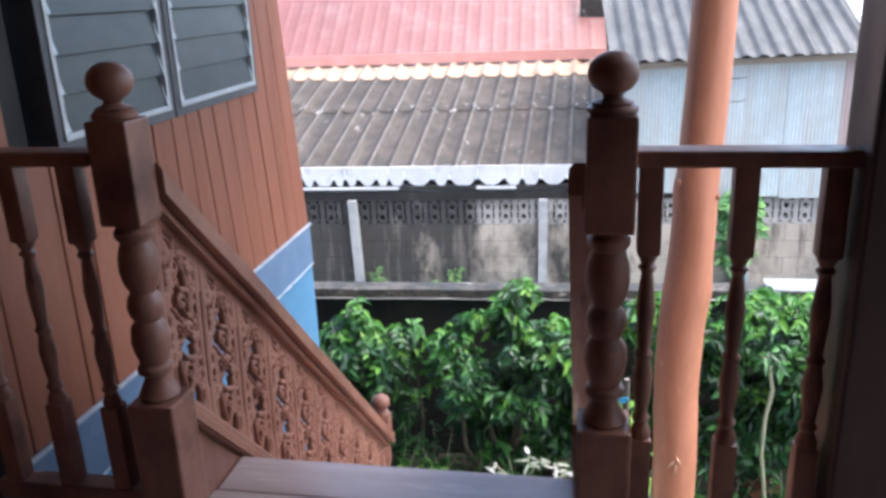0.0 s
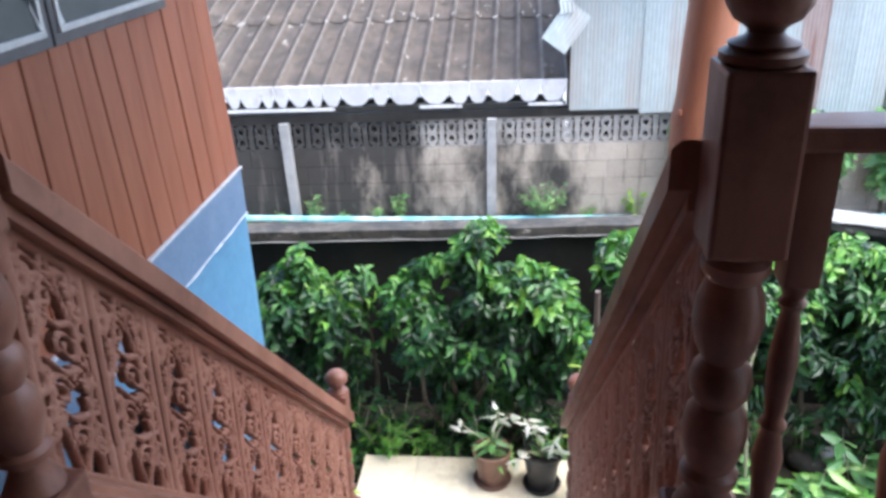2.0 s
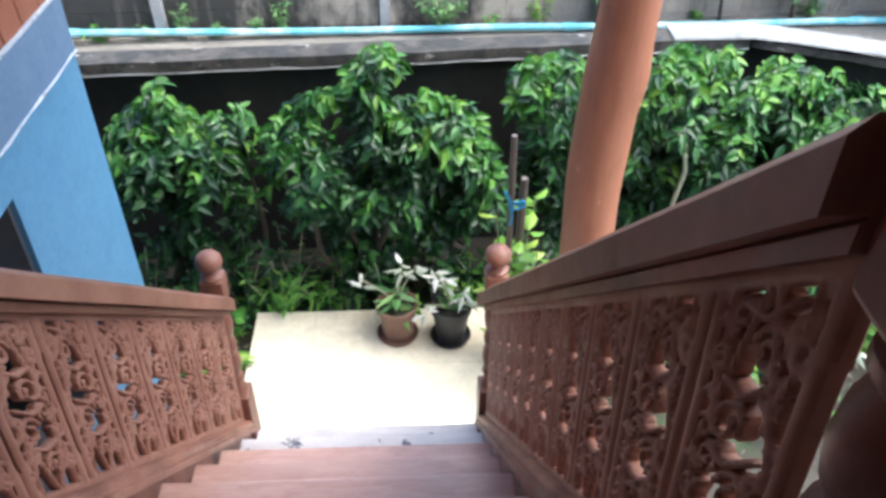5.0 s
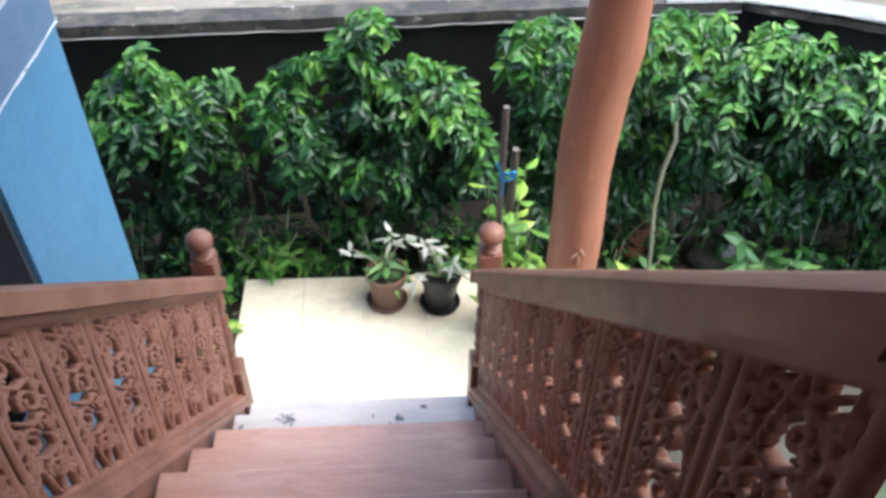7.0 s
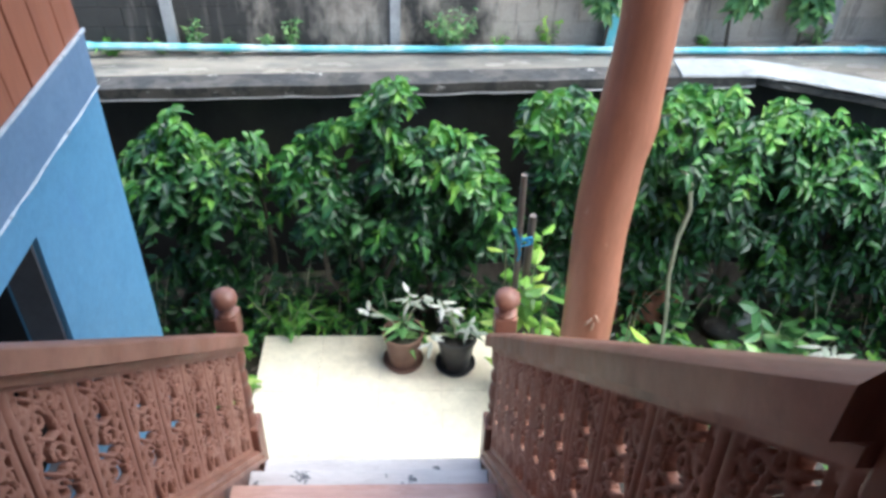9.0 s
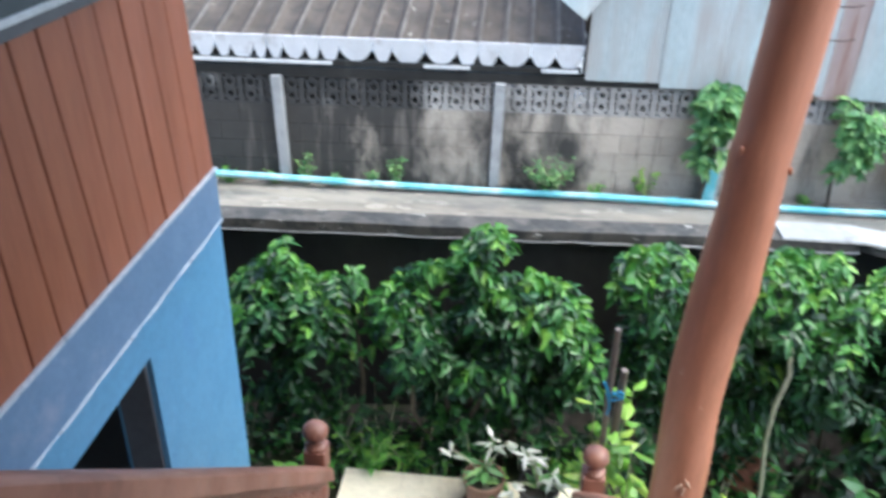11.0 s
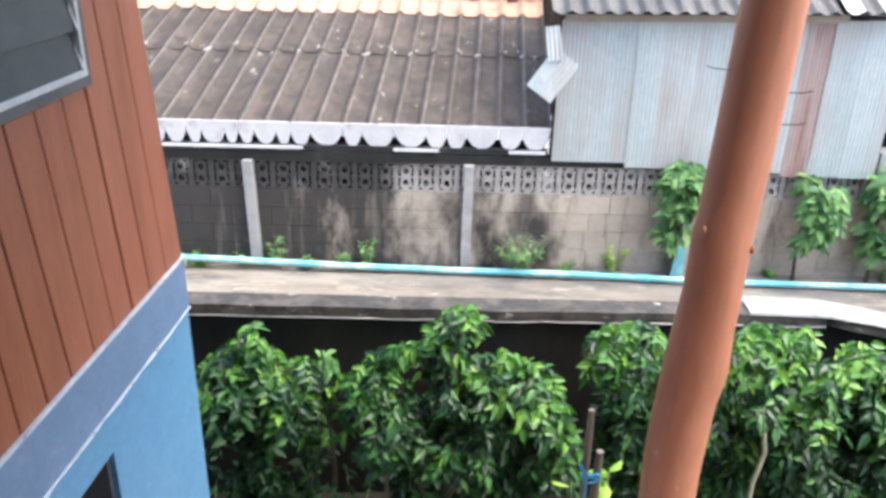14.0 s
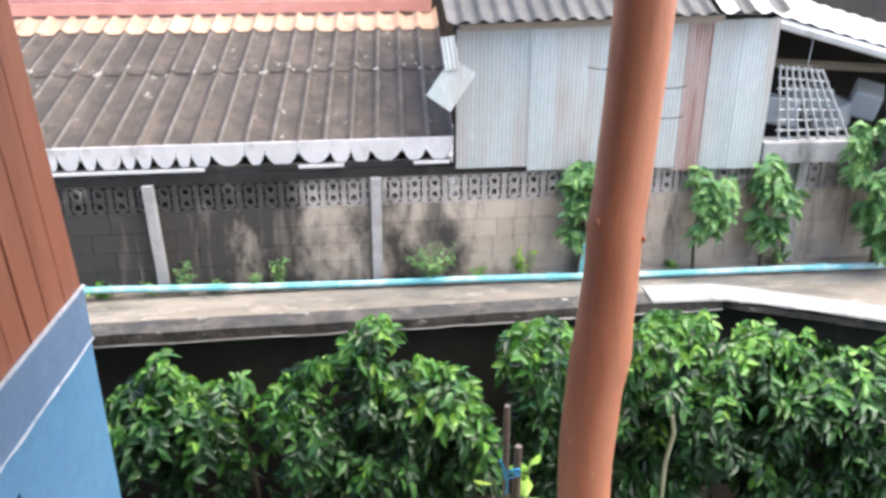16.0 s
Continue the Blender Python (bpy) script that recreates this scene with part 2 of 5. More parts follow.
def leafy(name, dark, light, tip, rough=0.33, trans=0.14):
    """Glossy leaves whose green changes from leaf to leaf."""
    m = bpy.data.materials.new(name)
    m.use_nodes = True
    nt = m.node_tree
    bsdf = nt.nodes["Principled BSDF"]
    rnd = nt.nodes.new("ShaderNodeNewGeometry").outputs["Random Per Island"]
    col = ramp(nt, rnd, [(0.0, dark), (0.62, light), (1.0, tip)])
    col = mix(nt, 0.4, col, ramp(nt, noise_of(nt, 25), [(0.3, (0.6, 0.6, 0.6)), (0.7, (1, 1, 1))]), 'MULTIPLY')
    nt.links.new(col, bsdf.inputs["Base Color"])
    bsdf.inputs["Roughness"].default_value = rough
    tr = nt.nodes.new("ShaderNodeBsdfTranslucent")
    nt.links.new(col, tr.inputs["Color"])
    ms = nt.nodes.new("ShaderNodeMixShader")
    ms.inputs["Fac"].default_value = trans
    nt.links.new(bsdf.outputs["BSDF"], ms.inputs[1])
    nt.links.new(tr.outputs["BSDF"], ms.inputs[2])
    nt.links.new(ms.outputs["Shader"], nt.nodes["Material Output"].inputs["Surface"])
    return m


# lit hedge tops and shaded lower leaves are painted with these two greens
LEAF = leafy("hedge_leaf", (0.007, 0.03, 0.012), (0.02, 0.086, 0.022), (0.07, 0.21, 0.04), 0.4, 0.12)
LITLEAF = leafy("lit_top_leaf", (0.035, 0.14, 0.022), (0.075, 0.235, 0.032), (0.2, 0.4, 0.055), 0.4, 0.22)
LEAFY = leafy("young_leaf", (0.14, 0.32, 0.045), (0.26, 0.48, 0.07), (0.42, 0.56, 0.11), trans=0.3)
LEAFP = leafy("pale_leaf", (0.07, 0.19, 0.07), (0.14, 0.31, 0.1), (0.25, 0.42, 0.13))
WEED = leafy("weed_leaf", (0.06, 0.2, 0.035), (0.15, 0.38, 0.06), (0.28, 0.5, 0.09), trans=0.25)
GHOST = leafy("white_variegated_leaf", (0.3, 0.36, 0.27), (0.6, 0.62, 0.54), (0.75, 0.74, 0.7))

GLASS = bpy.data.materials.new("louvre_glass")
GLASS.use_nodes = True
gb = GLASS.node_tree.nodes["Principled BSDF"]
gcol = ramp(GLASS.node_tree, noise_of(GLASS.node_tree, 6, (1, 1, 2)), [(0.3, (0.045, 0.055, 0.062)), (0.75, (0.075, 0.088, 0.095))])
GLASS.node_tree.links.new(gcol, gb.inputs["Base Color"])
gb.inputs["Roughness"].default_value = 0.3
gb.inputs["Specular IOR Level"].default_value = 0.3
gb.inputs["IOR"].default_value = 1.5


# ---- mesh helpers ----
def box(bm, x0, x1, y0, y1, z0, z1, bevel=0.0, m=None):
    r = bmesh.ops.create_cube(bm, size=1.0)
    mat = Matrix.Translation(((x0 + x1) / 2, (y0 + y1) / 2, (z0 + z1) / 2)) @ Matrix.Diagonal((x1 - x0, y1 - y0, z1 - z0, 1))
    if m is not None:
        mat = m @ mat
    bmesh.ops.transform(bm, matrix=mat, verts=r["verts"])
    if bevel:
        edges = list({e for v in r["verts"] for e in v.link_edges})
        bmesh.ops.bevel(bm, geom=edges, offset=bevel, segments=2, affect='EDGES', profile=0.6)
    return r["verts"]


def lathe(bm, profile, seg=18, at=(0, 0, 0), square=None):
    """A turned shape from (radius, height) pairs."""
    rings = []
    for r, z in profile:
        ring = []
        for i in range(seg):
            a = 2 * math.pi * i / seg
            ring.append(bm.verts.new((at[0] + r * math.cos(a), at[1] + r * math.sin(a), at[2] + z)))
        rings.append(ring)
    for a, b in zip(rings, rings[1:]):
        for i in range(seg):
            j = (i + 1) % seg
            bm.faces.new((a[i], a[j], b[j], b[i]))
    bm.faces.new(list(reversed(rings[0])))
    bm.faces.new(rings[-1])


def tube(bm, pts, radii, seg=8, cap=True):
    """A round limb along points."""
    pts = [Vector(p) for p in pts]
    if isinstance(radii, (int, float)):
        radii = [radii] * len(pts)
    rings = []
    ref = Vector((0.31, 0.83, 0.21))
    for i, p in enumerate(pts):
        d = (pts[min(i + 1, len(pts) - 1)] - pts[max(i - 1, 0)]).normalized()
        u = d.cross(ref).normalized()
        v = d.cross(u)
        rings.append([bm.verts.new(p + radii[i] * (math.cos(2 * math.pi * k / seg) * u + math.sin(2 * math.pi * k / seg) * v)) for k in range(seg)])
    for a, b in zip(rings, rings[1:]):
        for i in range(seg):
            j = (i + 1) % seg
            bm.faces.new((a[i], a[j], b[j], b[i]))
    if cap:
        bm.faces.new(list(reversed(rings[0])))
        bm.faces.new(rings[-1])


def ribbon(bm, pts, w, t, m=None, closed=False):
    """A flat band w wide in the plane of pts (u, v), t thick across it; (u, v) become (y, z) and the thickness x."""
    n = len(pts)
    rows = []
    for i in range(n):
        a = pts[(i - 1) % n] if closed or i > 0 else pts[0]
        b = pts[(i + 1) % n] if closed or i < n - 1 else pts[-1]
        d = Vector((b[0] - a[0], b[1] - a[1])).normalized()
        nx, ny = -d.y * w / 2, d.x * w / 2
        u, v = pts[i]
        rows.append([bm.verts.new(q) for q in ((-t / 2, u + nx, v + ny), (t / 2, u + nx, v + ny), (t / 2, u - nx, v - ny), (-t / 2, u - nx, v - ny))])
    idx = range(n) if closed else range(n - 1)
    for i in idx:
        a, b = rows[i], rows[(i + 1) % n]
        for k in range(4):
            bm.faces.new((a[k], a[(k + 1) % 4], b[(k + 1) % 4], b[k]))
    if not closed:
        bm.faces.new(rows[0])
        bm.faces.new(list(reversed(rows[-1])))
    if m is not None:
        bmesh.ops.transform(bm, matrix=m, verts=[v for r in rows for v in r])


def plate(bm, poly, t, axis='x', at=0.0):
    """A polygon (u, v) given a thickness t. axis x: (u, v) are (y, z); axis y: (x, z); axis z: (x, y)."""
    def place(u, v, w):
        return {'x': (at + w, u, v), 'y': (u, at + w, v), 'z': (u, v, at + w)}[axis]
    a = [bm.verts.new(place(u, v, -t / 2)) for u, v in poly]
    b = [bm.verts.new(place(u, v, t / 2)) for u, v in poly]
    bm.faces.new(a)
    bm.faces.new(list(reversed(b)))
    for i in range(len(poly)):
        j = (i + 1) % len(poly)
        bm.faces.new((a[i], b[i], b[j], a[j]))


def mesh_of(name, bm, material, smooth=False):
    bmesh.ops.recalc_face_normals(bm, faces=bm.faces)
    me = bpy.data.meshes.new(name)
    bm.to_mesh(me)
    bm.free()
    me.materials.append(material)
    if smooth:
        for p in me.polygons:
            p.use_smooth = True
        me.set_sharp_from_angle(angle=radians(40))
    return me


def part(name, bm, material, parent=None, label="", smooth=False, at=None):
    """One mesh object, under a thing or part where one is given."""
    me = bm if isinstance(bm, bpy.types.Mesh) else mesh_of(name, bm, material, smooth)
    ob = new(name, me)
    if parent is not None:
        ob.parent = parent
    if at is not None:
        ob.matrix_basis = at if isinstance(at, Matrix) else Matrix.Translation(at)
    if label:
        tagged(ob, label)
    return ob


def thing(name, label, category, group="", at=(0, 0, 0)):
    e = new(name)
    e.empty_display_size = 0.1
    e.matrix_basis = at if isinstance(at, Matrix) else Matrix.Translation(at)
    return tagged(e, label, category, group)


def struct(name, bm, material, label, category, smooth=False):
    return tagged(part(name, bm, material, smooth=smooth), label, category, kind="structure")


def B():
    return bmesh.new()


def leaf_mesh(name, places, material, droop=0.25):
    """One mesh of leaves. places: rows of base point, direction, side, length and width (numpy, n x 11)."""
    n = len(places)
    base, d, side = places[:, 0:3], places[:, 3:6], places[:, 6:9]
    ln, w = places[:, 9:10], places[:, 10:11]
    d = d / np.linalg.norm(d, axis=1, keepdims=True)
    side = side - d * (side * d).sum(1, keepdims=True)
    side = side / np.maximum(np.linalg.norm(side, axis=1, keepdims=True), 1e-6)
    up = np.cross(side, d)
    down = np.array([0, 0, -1.0])
    cols = []
    for f, wf in ((0.0, 0.0), (0.3, 0.95), (0.62, 0.72), (1.0, 0.0)):
        c = base + d * ln * f + down * ln * droop * f * f
        if wf == 0.0:
            cols.append(c)
        else:
            cols += [c - side * w * wf * 0.5 + up * w * 0.16, c, c + side * w * wf * 0.5 + up * w * 0.16]
    v = np.stack(cols, axis=1).reshape(-1, 3)
    f = [(0, 2, 1), (0, 3, 2), (1, 2, 5, 4), (2, 3, 6, 5), (4, 5, 7), (5, 6, 7)]
    faces = [tuple(8 * i + k for k in q) for i in range(n) for q in f]
    me = bpy.data.meshes.new(name)
    me.from_pydata(v.tolist(), [], faces)
    me.materials.append(material)
    return me


def sprays(rng, points, per, ln, w, centre):
    """Hanging twigs: leaves in two rows along a twig that arches outwards and down."""
    rows = []
    for p in points:
        out = np.array(p) - centre
        out[2] = 0
        a = math.atan2(out[1], out[0]) + rng.normal(0, 0.7)
        o = np.array([math.cos(a), math.sin(a), 0.0])
        sd = np.array([-o[1], o[0], 0.0])
        dn = np.array([0, 0, -1.0])
        tw = rng.uniform(0.05, 0.13)
        for k in range(per):
            f = k / (per - 1)
            q = np.array(p) + o * tw * 0.75 * f + dn * (tw * (0.8 * f * f - 0.35 * f)) + rng.normal(0, 0.008, 3)
            s = 1 if k % 2 else -1
            d = rng.uniform(0.1, 0.8) * o + sd * s * rng.uniform(0.3, 1.0) + dn * rng.uniform(-0.25, 0.8)
            side = np.cross(d, 0.7 * o - 0.7 * dn + rng.normal(0, 0.35, 3))
            g = rng.uniform(0.7, 1.2)
            rows.append([*q, *d, *side, ln * g, w * g * rng.uniform(0.85, 1.15)])
    return np.array(rows)


# ---- ground and platform ----
K = 0.06  # the lane and its walls run slightly askew of the stair


def lane(x, y):
    return y + K * x


bm = B()
rng = np.random.default_rng(4)
NX, NY = 44, 22
grid_v = []
for j in range(NY + 1):
    row = []
    for i in range(NX + 1):
        x, y = -4 + 10 * i / NX, -4.5 + 8.2 * j / NY
        row.append(bm.verts.new((x, min(y, 3.8), -0.12 + 0.03 * noise.noise((x * 2, y * 2, 0)))))
    grid_v.append(row)
for j in range(NY):
    for i in range(NX):
        bm.faces.new((grid_v[j][i], grid_v[j][i + 1], grid_v[j + 1][i + 1], grid_v[j + 1][i]))
struct("ground_yard", bm, SOIL, "dark wet garden soil under the hedge", "soil", True)
bm = B()
plate(bm, [(-400, -400), (400, -400), (400, 900), (-400, 900)], 0.1, 'z', -0.27)
struct("ground", bm, ALLEY, "wet pale concrete lane with puddles", "lane")

bm = B()
box(bm, -0.66, 0.62, 1.3, 2.93, -0.3, -0.012)
platform = struct("platform", bm, GROUT, "cream tiled concrete platform at the stair's foot", "platform")
tile_me = None
for i in range(4):
    for j in range(4):
        if tile_me is None:
            b = B()
            box(b, 0.001, 0.319, 0.001, 0.402, -0.012, 0.0, 0.001)
            tile_me = mesh_of("tile", b, TILE)
        part("tile", tile_me, TILE, platform, at=(-0.66 + 0.32 * i, 1.318 + 0.403 * j, 0))
bm = B()
box(bm, -0.42, 0.42, 1.6, 1.92, 0.0, 0.235, 0.006)
struct("foot_step", bm, TILE, "cream tiled step below the wooden stair", "step")

# ---- boundary wall with its coping ----
WALL_LINE = [(-6.0, 3.24), (-3.0, 3.42), (0.0, 3.60), (2.05, 3.74), (3.3, 3.20), (7.0, 1.6)]


def along(line, step):
    out = []
    for (xa, ya), (xb, yb) in zip(line, line[1:]):
        n = max(1, int(math.hypot(xb - xa, yb - ya) / step))
        out += [(xa + (xb - xa) * k / n, ya + (yb - ya) * k / n) for k in range(n)]
    return out + [line[-1]]


def run(line, front, back, z0, z1, rough_=0.0, step=0.12):
    """A wall or coping along a line of the plan."""
    bm = B()
    prev = None
    for x, y in along(line, step):
        wob = rough_ * noise.noise((x * 5, 1, 0)) + 0.6 * rough_ * noise.noise((x * 17, 4, 0))
        sec = [bm.verts.new(p) for p in ((x, y + front + wob, z0 + 0.5 * wob), (x, y + front + 0.006 + wob, z1 - abs(wob)), (x, y + back, z1), (x, y + back, z0))]
        if prev:
            for k in range(4):
                bm.faces.new((prev[k], sec[k], sec[(k + 1) % 4], prev[(k + 1) % 4]))
        else:
            bm.faces.new(sec)
        prev = sec
    bm.faces.new(prev)
    return bm


struct("wall_boundary", run(WALL_LINE, 0.05, 0.16, -0.3, 1.13), MOULD_SHADE, "low mouldy boundary wall with its shade painted near-black", "wall")
struct("coping", run(WALL_LINE[:4], 0.0, 0.15, 1.131, 1.188, 0.018), COPING, "chipped mouldy concrete coping on the boundary wall", "coping")
struct("drip_edge", run(WALL_LINE[:4], -0.004, 0.1, 1.121, 1.130, 0.012), COPEND, "pale broken drip edge below the coping", "coping edge")
struct("coping_turn", run([(2.055, 3.74), (3.3, 3.20), (7.0, 1.6)], 0.004, 0.15, 1.131, 1.174, 0.016), COPING, "chipped mouldy coping under the pale cap", "coping")
struct("coping_end", run([(1.62, 3.716), (1.85, 3.732), (2.05, 3.725), (2.25, 3.66), (3.3, 3.20), (7.0, 1.6)], -0.004, 0.2, 1.1885, 1.2, 0.02), COPEND, "pale newer coping on the turned wall", "coping")

# ---- blue pipe along the far side of the lane ----
pipe = thing("water_pipe", "pale blue plastic pipe lying along the fence", "pipe")
bm = B()
def pipe_at(x):
    return (x, lane(x, 7.03) - 0.042 * max(0.0, x + 0.5), -0.165 + 0.025 * max(0.0, -x - 0.3) + 0.006 * math.sin(x * 1.7))


pts = [pipe_at(float(x)) for x in np.linspace(-5, 9, 30)]
tube(bm, pts, 0.034, 10)
part("pipe_run", bm, PIPE, pipe, smooth=True)
for x in (-2.9, 1.75, 4.6):
    b = B()
    tube(b, [pipe_at(x - 0.06), pipe_at(x + 0.06)], 0.042, 10)
    part("coupling", b, PIPE, pipe, smooth=True)

# ---- neighbour's fence of concrete blocks ----
FY = 7.18
fence = B()
plate(fence, [(-5, lane(-5, FY + 0.012)), (9, lane(9, FY + 0.012)), (9, lane(9, FY + 0.09)), (-5, lane(-5, FY + 0.09))], 0.87, 'z', 0.165)
fence = struct("fence_wall", fence, BLOCK, "mould-streaked concrete block fence with ornamental vent blocks", "fence")
b = B()
box(b, 0.0015, 0.392, 0, 0.03, 0.0015, 0.1905, 0.0025)
block_me = mesh_of("block", b, BLOCK)
ANG = math.atan(K)
for c in range(4):
    for i in range(-12, 21):
        x = i * 0.394 + (0.197 if c % 2 else 0)
        part("block", block_me, BLOCK, fence, at=pose(x, lane(x, FY - 0.004 + 0.005 * noise.noise((x, c * 3.3, 1))), -0.168 + 0.192 * c, 0, 0, math.degrees(ANG)))


def vent_mesh():
    """An ornamental vent block: a frame with two loops and a diamond between them."""
    b = B()
    t, w, h = 0.07, 0.196, 0.29
    for u in (0.011, w - 0.011):
        ribbon(b, [(u, 0), (u, h)], 0.024, t)
    for v in (0.009, h - 0.009):
        ribbon(b, [(0.02, v), (w - 0.02, v)], 0.02, t * 0.98)
    cx = w / 2
    for cv, s in ((0.082, 1), (h - 0.082, -1)):
        ring = [(cx + 0.042 * math.cos(a), cv + 0.052 * math.sin(a)) for a in np.linspace(0, 2 * math.pi, 17)[:-1]]
        ribbon(b, ring, 0.028, t * 0.95, closed=True)
        ribbon(b, [(cx, cv - s * 0.05), (cx, cv - s * 0.012)], 0.018, t * 0.9)
        for q in (-1, 1):
            ribbon(b, [(cx + q * 0.05, cv - s * 0.03), (cx + q * 0.085, cv - s * 0.045)], 0.018, t * 0.85)
    for q in (-1, 1):
        ribbon(b, [(cx + q * 0.03, h / 2 - 0.026), (cx + q * 0.045, h / 2), (cx + q * 0.03, h / 2 + 0.026)], 0.024, t * 0.88)
        ribbon(b, [(cx + q * 0.045, h / 2), (cx + q * 0.085, h / 2)], 0.014, t * 0.8)
    bmesh.ops.transform(b, matrix=pose(0, 0, 0, 0, 0, -90) , verts=b.verts)
    bmesh.ops.transform(b, matrix=Matrix.Translation((0, 0.035, 0)), verts=b.verts)
    return mesh_of("vent_block", b, VENT)


vent_me = vent_mesh()
for i in range(-22, 42):
    x = i * 0.199 + 0.06
    part("vent_block", vent_me, VENT, fence, at=pose(x, lane(x, FY), 0.603, 0, 0, math.degrees(ANG)))
bm = B()
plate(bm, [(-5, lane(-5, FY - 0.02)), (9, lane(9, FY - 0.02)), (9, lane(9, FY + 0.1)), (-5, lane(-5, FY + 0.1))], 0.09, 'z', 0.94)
part("fence_cap", bm, MOULD_SHADE, fence, "mouldy concrete cap beam")
for k, (x, lean) in enumerate(((-4.45, 0.5), (-2.135, 1.6), (-0.03, -0.4), (2.15, 0), (4.35, -1))):
    b = B()
    box(b, -0.05, 0.05, -0.05, 0.05, -0.2, 0.9, 0.006)
    part("fence_post", b, POSTC, fence, "grey concrete fence post", at=pose(x, lane(x, FY - 0.03), 0, 0, -lean, math.degrees(ANG)))

# ---- neighbour's low building with the old cement roof ----
neighbour = thing("neighbour_house", "low neighbouring house with mouldy corrugated cement roof and red upper roof", "house")
RZ0, RY0, RZ1, RY1 = 1.22, 7.22, 2.06, 10.3
SL = math.atan2(RZ1 - RZ0, RY1 - RY0)
LEN = math.hypot(RZ1 - RZ0, RY1 - RY0)


def corrugated(width, length, period, amp, sharp=1.0, nx=None, thick=0.006):
    """A corrugated sheet lying in x and y, ribs along y."""
    b = B()
    n = nx or int(width / period * 8)
    top, bot = [], []
    for i in range(n + 1):
        x = width * i / n
        h = amp * (0.5 + 0.5 * math.cos(2 * math.pi * x / period)) ** sharp
        top.append([b.verts.new((x, y, h)) for y in (0, length)])
        bot.append([b.verts.new((x, y, h - thick)) for y in (0, length)])
    for i in range(n):
        b.faces.new((top[i][0], top[i + 1][0], top[i + 1][1], top[i][1]))
        b.faces.new((bot[i][0], bot[i][1], bot[i + 1][1], bot[i + 1][0]))
        b.faces.new((top[i][0], bot[i][0], bot[i + 1][0], top[i + 1][0]))
    return b


roof = new("roof")
roof.parent = neighbour
tagged(roof, "mouldy grey-brown corrugated cement roof")
sheet_me = mesh_of("roof_sheet", corrugated(0.5, LEN / 2 + 0.08, 0.25, 0.05, 4, 24), ROOF, True)
RIB = surface("bleached_rib", (0.07, 0.06, 0.052), (0.16, 0.14, 0.125), 5, (1, 0.6, 1), (0.5, 0.75), 0.3, 40,
              stain=(0.075, 0.06, 0.05), stain_at=(0.47, 0.6), stain_scale=3)
sheet_me.materials.append(RIB)
for p in sheet_me.polygons:
    if p.center.z > 0.034:
        p.material_index = 1
b = B()
bmesh.ops.create_icosphere(b, subdivisions=2, radius=0.028)
bmesh.ops.transform(b, matrix=Matrix.Diagonal((1, 1.5, 0.45, 1)), verts=b.verts)
LIME = surface("lime_bloom", (0.2, 0.185, 0.17), (0.36, 0.34, 0.32), 30, rough=(0.6, 0.8), bump=0.3)
spot_me = mesh_of("lime_spot", b, LIME, True)
for i in range(-22, 2):
    x = 0.245 + 0.2475 * (i - 0.0) + random.Random(i).uniform(-0.02, 0.02)
    for k in range(2):
        rs = random.Random(i * 7 + k)
        if rs.random() < 0.75:
            dy = rs.uniform(-0.1, 0.12)
            part("lime_spot", spot_me, LIME, roof, at=pose(x + rs.uniform(-0.05, 0.05) * k, lane(x, RY0) + math.cos(SL) * LEN / 2 + dy, RZ0 + math.sin(SL) * LEN / 2 + 0.052 - 0.03 * k + 0.27 * dy, math.degrees(SL), 0, rs.uniform(-30, 30)) @ Matrix.Diagonal((rs.uniform(0.6, 1.5), rs.uniform(0.7, 1.8), 0.7, 1)))
for j in range(2):
    for i in range(-11, 1):
        x = 0.74 + 0.495 * (i - 1)
        m = pose(x, lane(x, RY0) + j * math.cos(SL) * LEN / 2, RZ0 + j * (math.sin(SL) * LEN / 2 + 0.012), math.degrees(SL), 0, 0)
        part("roof_sheet", sheet_me, ROOF, roof, at=m)
strip_me = mesh_of("ridge_sheet", corrugated(0.5, 0.62, 0.25, 0.05, 4, 24), OLDRED, True)
for i in range(-11, 1):
    x = 0.74 + 0.495 * (i - 1)
    dy = 0.5 + 0.12 * noise.noise((i * 0.7, 2, 0))
    part("ridge_sheet", strip_me, OLDRED, roof, at=pose(x, lane(x, RY1 - dy), RZ1 - dy * math.tan(SL) + 0.03, math.degrees(SL), 0, 0))
# scalloped white eave ends
for i in range(-11, 1):
    x = 0.74 + 0.495 * (i - 1)
    rr = random.Random(i)
    b = B()
    outline = [(0.004, 0.25), (0.491, 0.25)]
    u = 0.491
    for w in rr.choice(([0.19, 0.30], [0.31, 0.18], [0.2, 0.12, 0.17], [0.27, 0.22], [0.13, 0.22, 0.14])):
        rise, drop = rr.uniform(0.16, 0.22), rr.uniform(0.0, 0.025)
        w -= 0.001
        outline.append((u, drop + rise))
        for a in np.linspace(0, math.pi, 11):
            outline.append((u - w / 2 + (w / 2) * math.cos(a) * 0.99, drop + rise * 0.97 * (1 - math.sin(a) ** 1.05)))
        u -= w
    outline = [p for k, p in enumerate(outline) if k == 0 or math.hypot(p[0] - outline[k - 1][0], p[1] - outline[k - 1][1]) > 1e-4]
    plate(b, outline, 0.012, 'y')
    part("eave_end", b, WHITE, roof, "white painted scalloped eave end", at=pose(x, lane(x, RY0 - 0.035), RZ0 - 0.19, 7, 0, 3.4))
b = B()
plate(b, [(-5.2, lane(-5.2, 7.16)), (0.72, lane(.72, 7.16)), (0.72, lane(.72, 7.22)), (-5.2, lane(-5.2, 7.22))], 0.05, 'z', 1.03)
part("eave_beam", b, MOULD_SHADE, neighbour, "blackened eave beam")
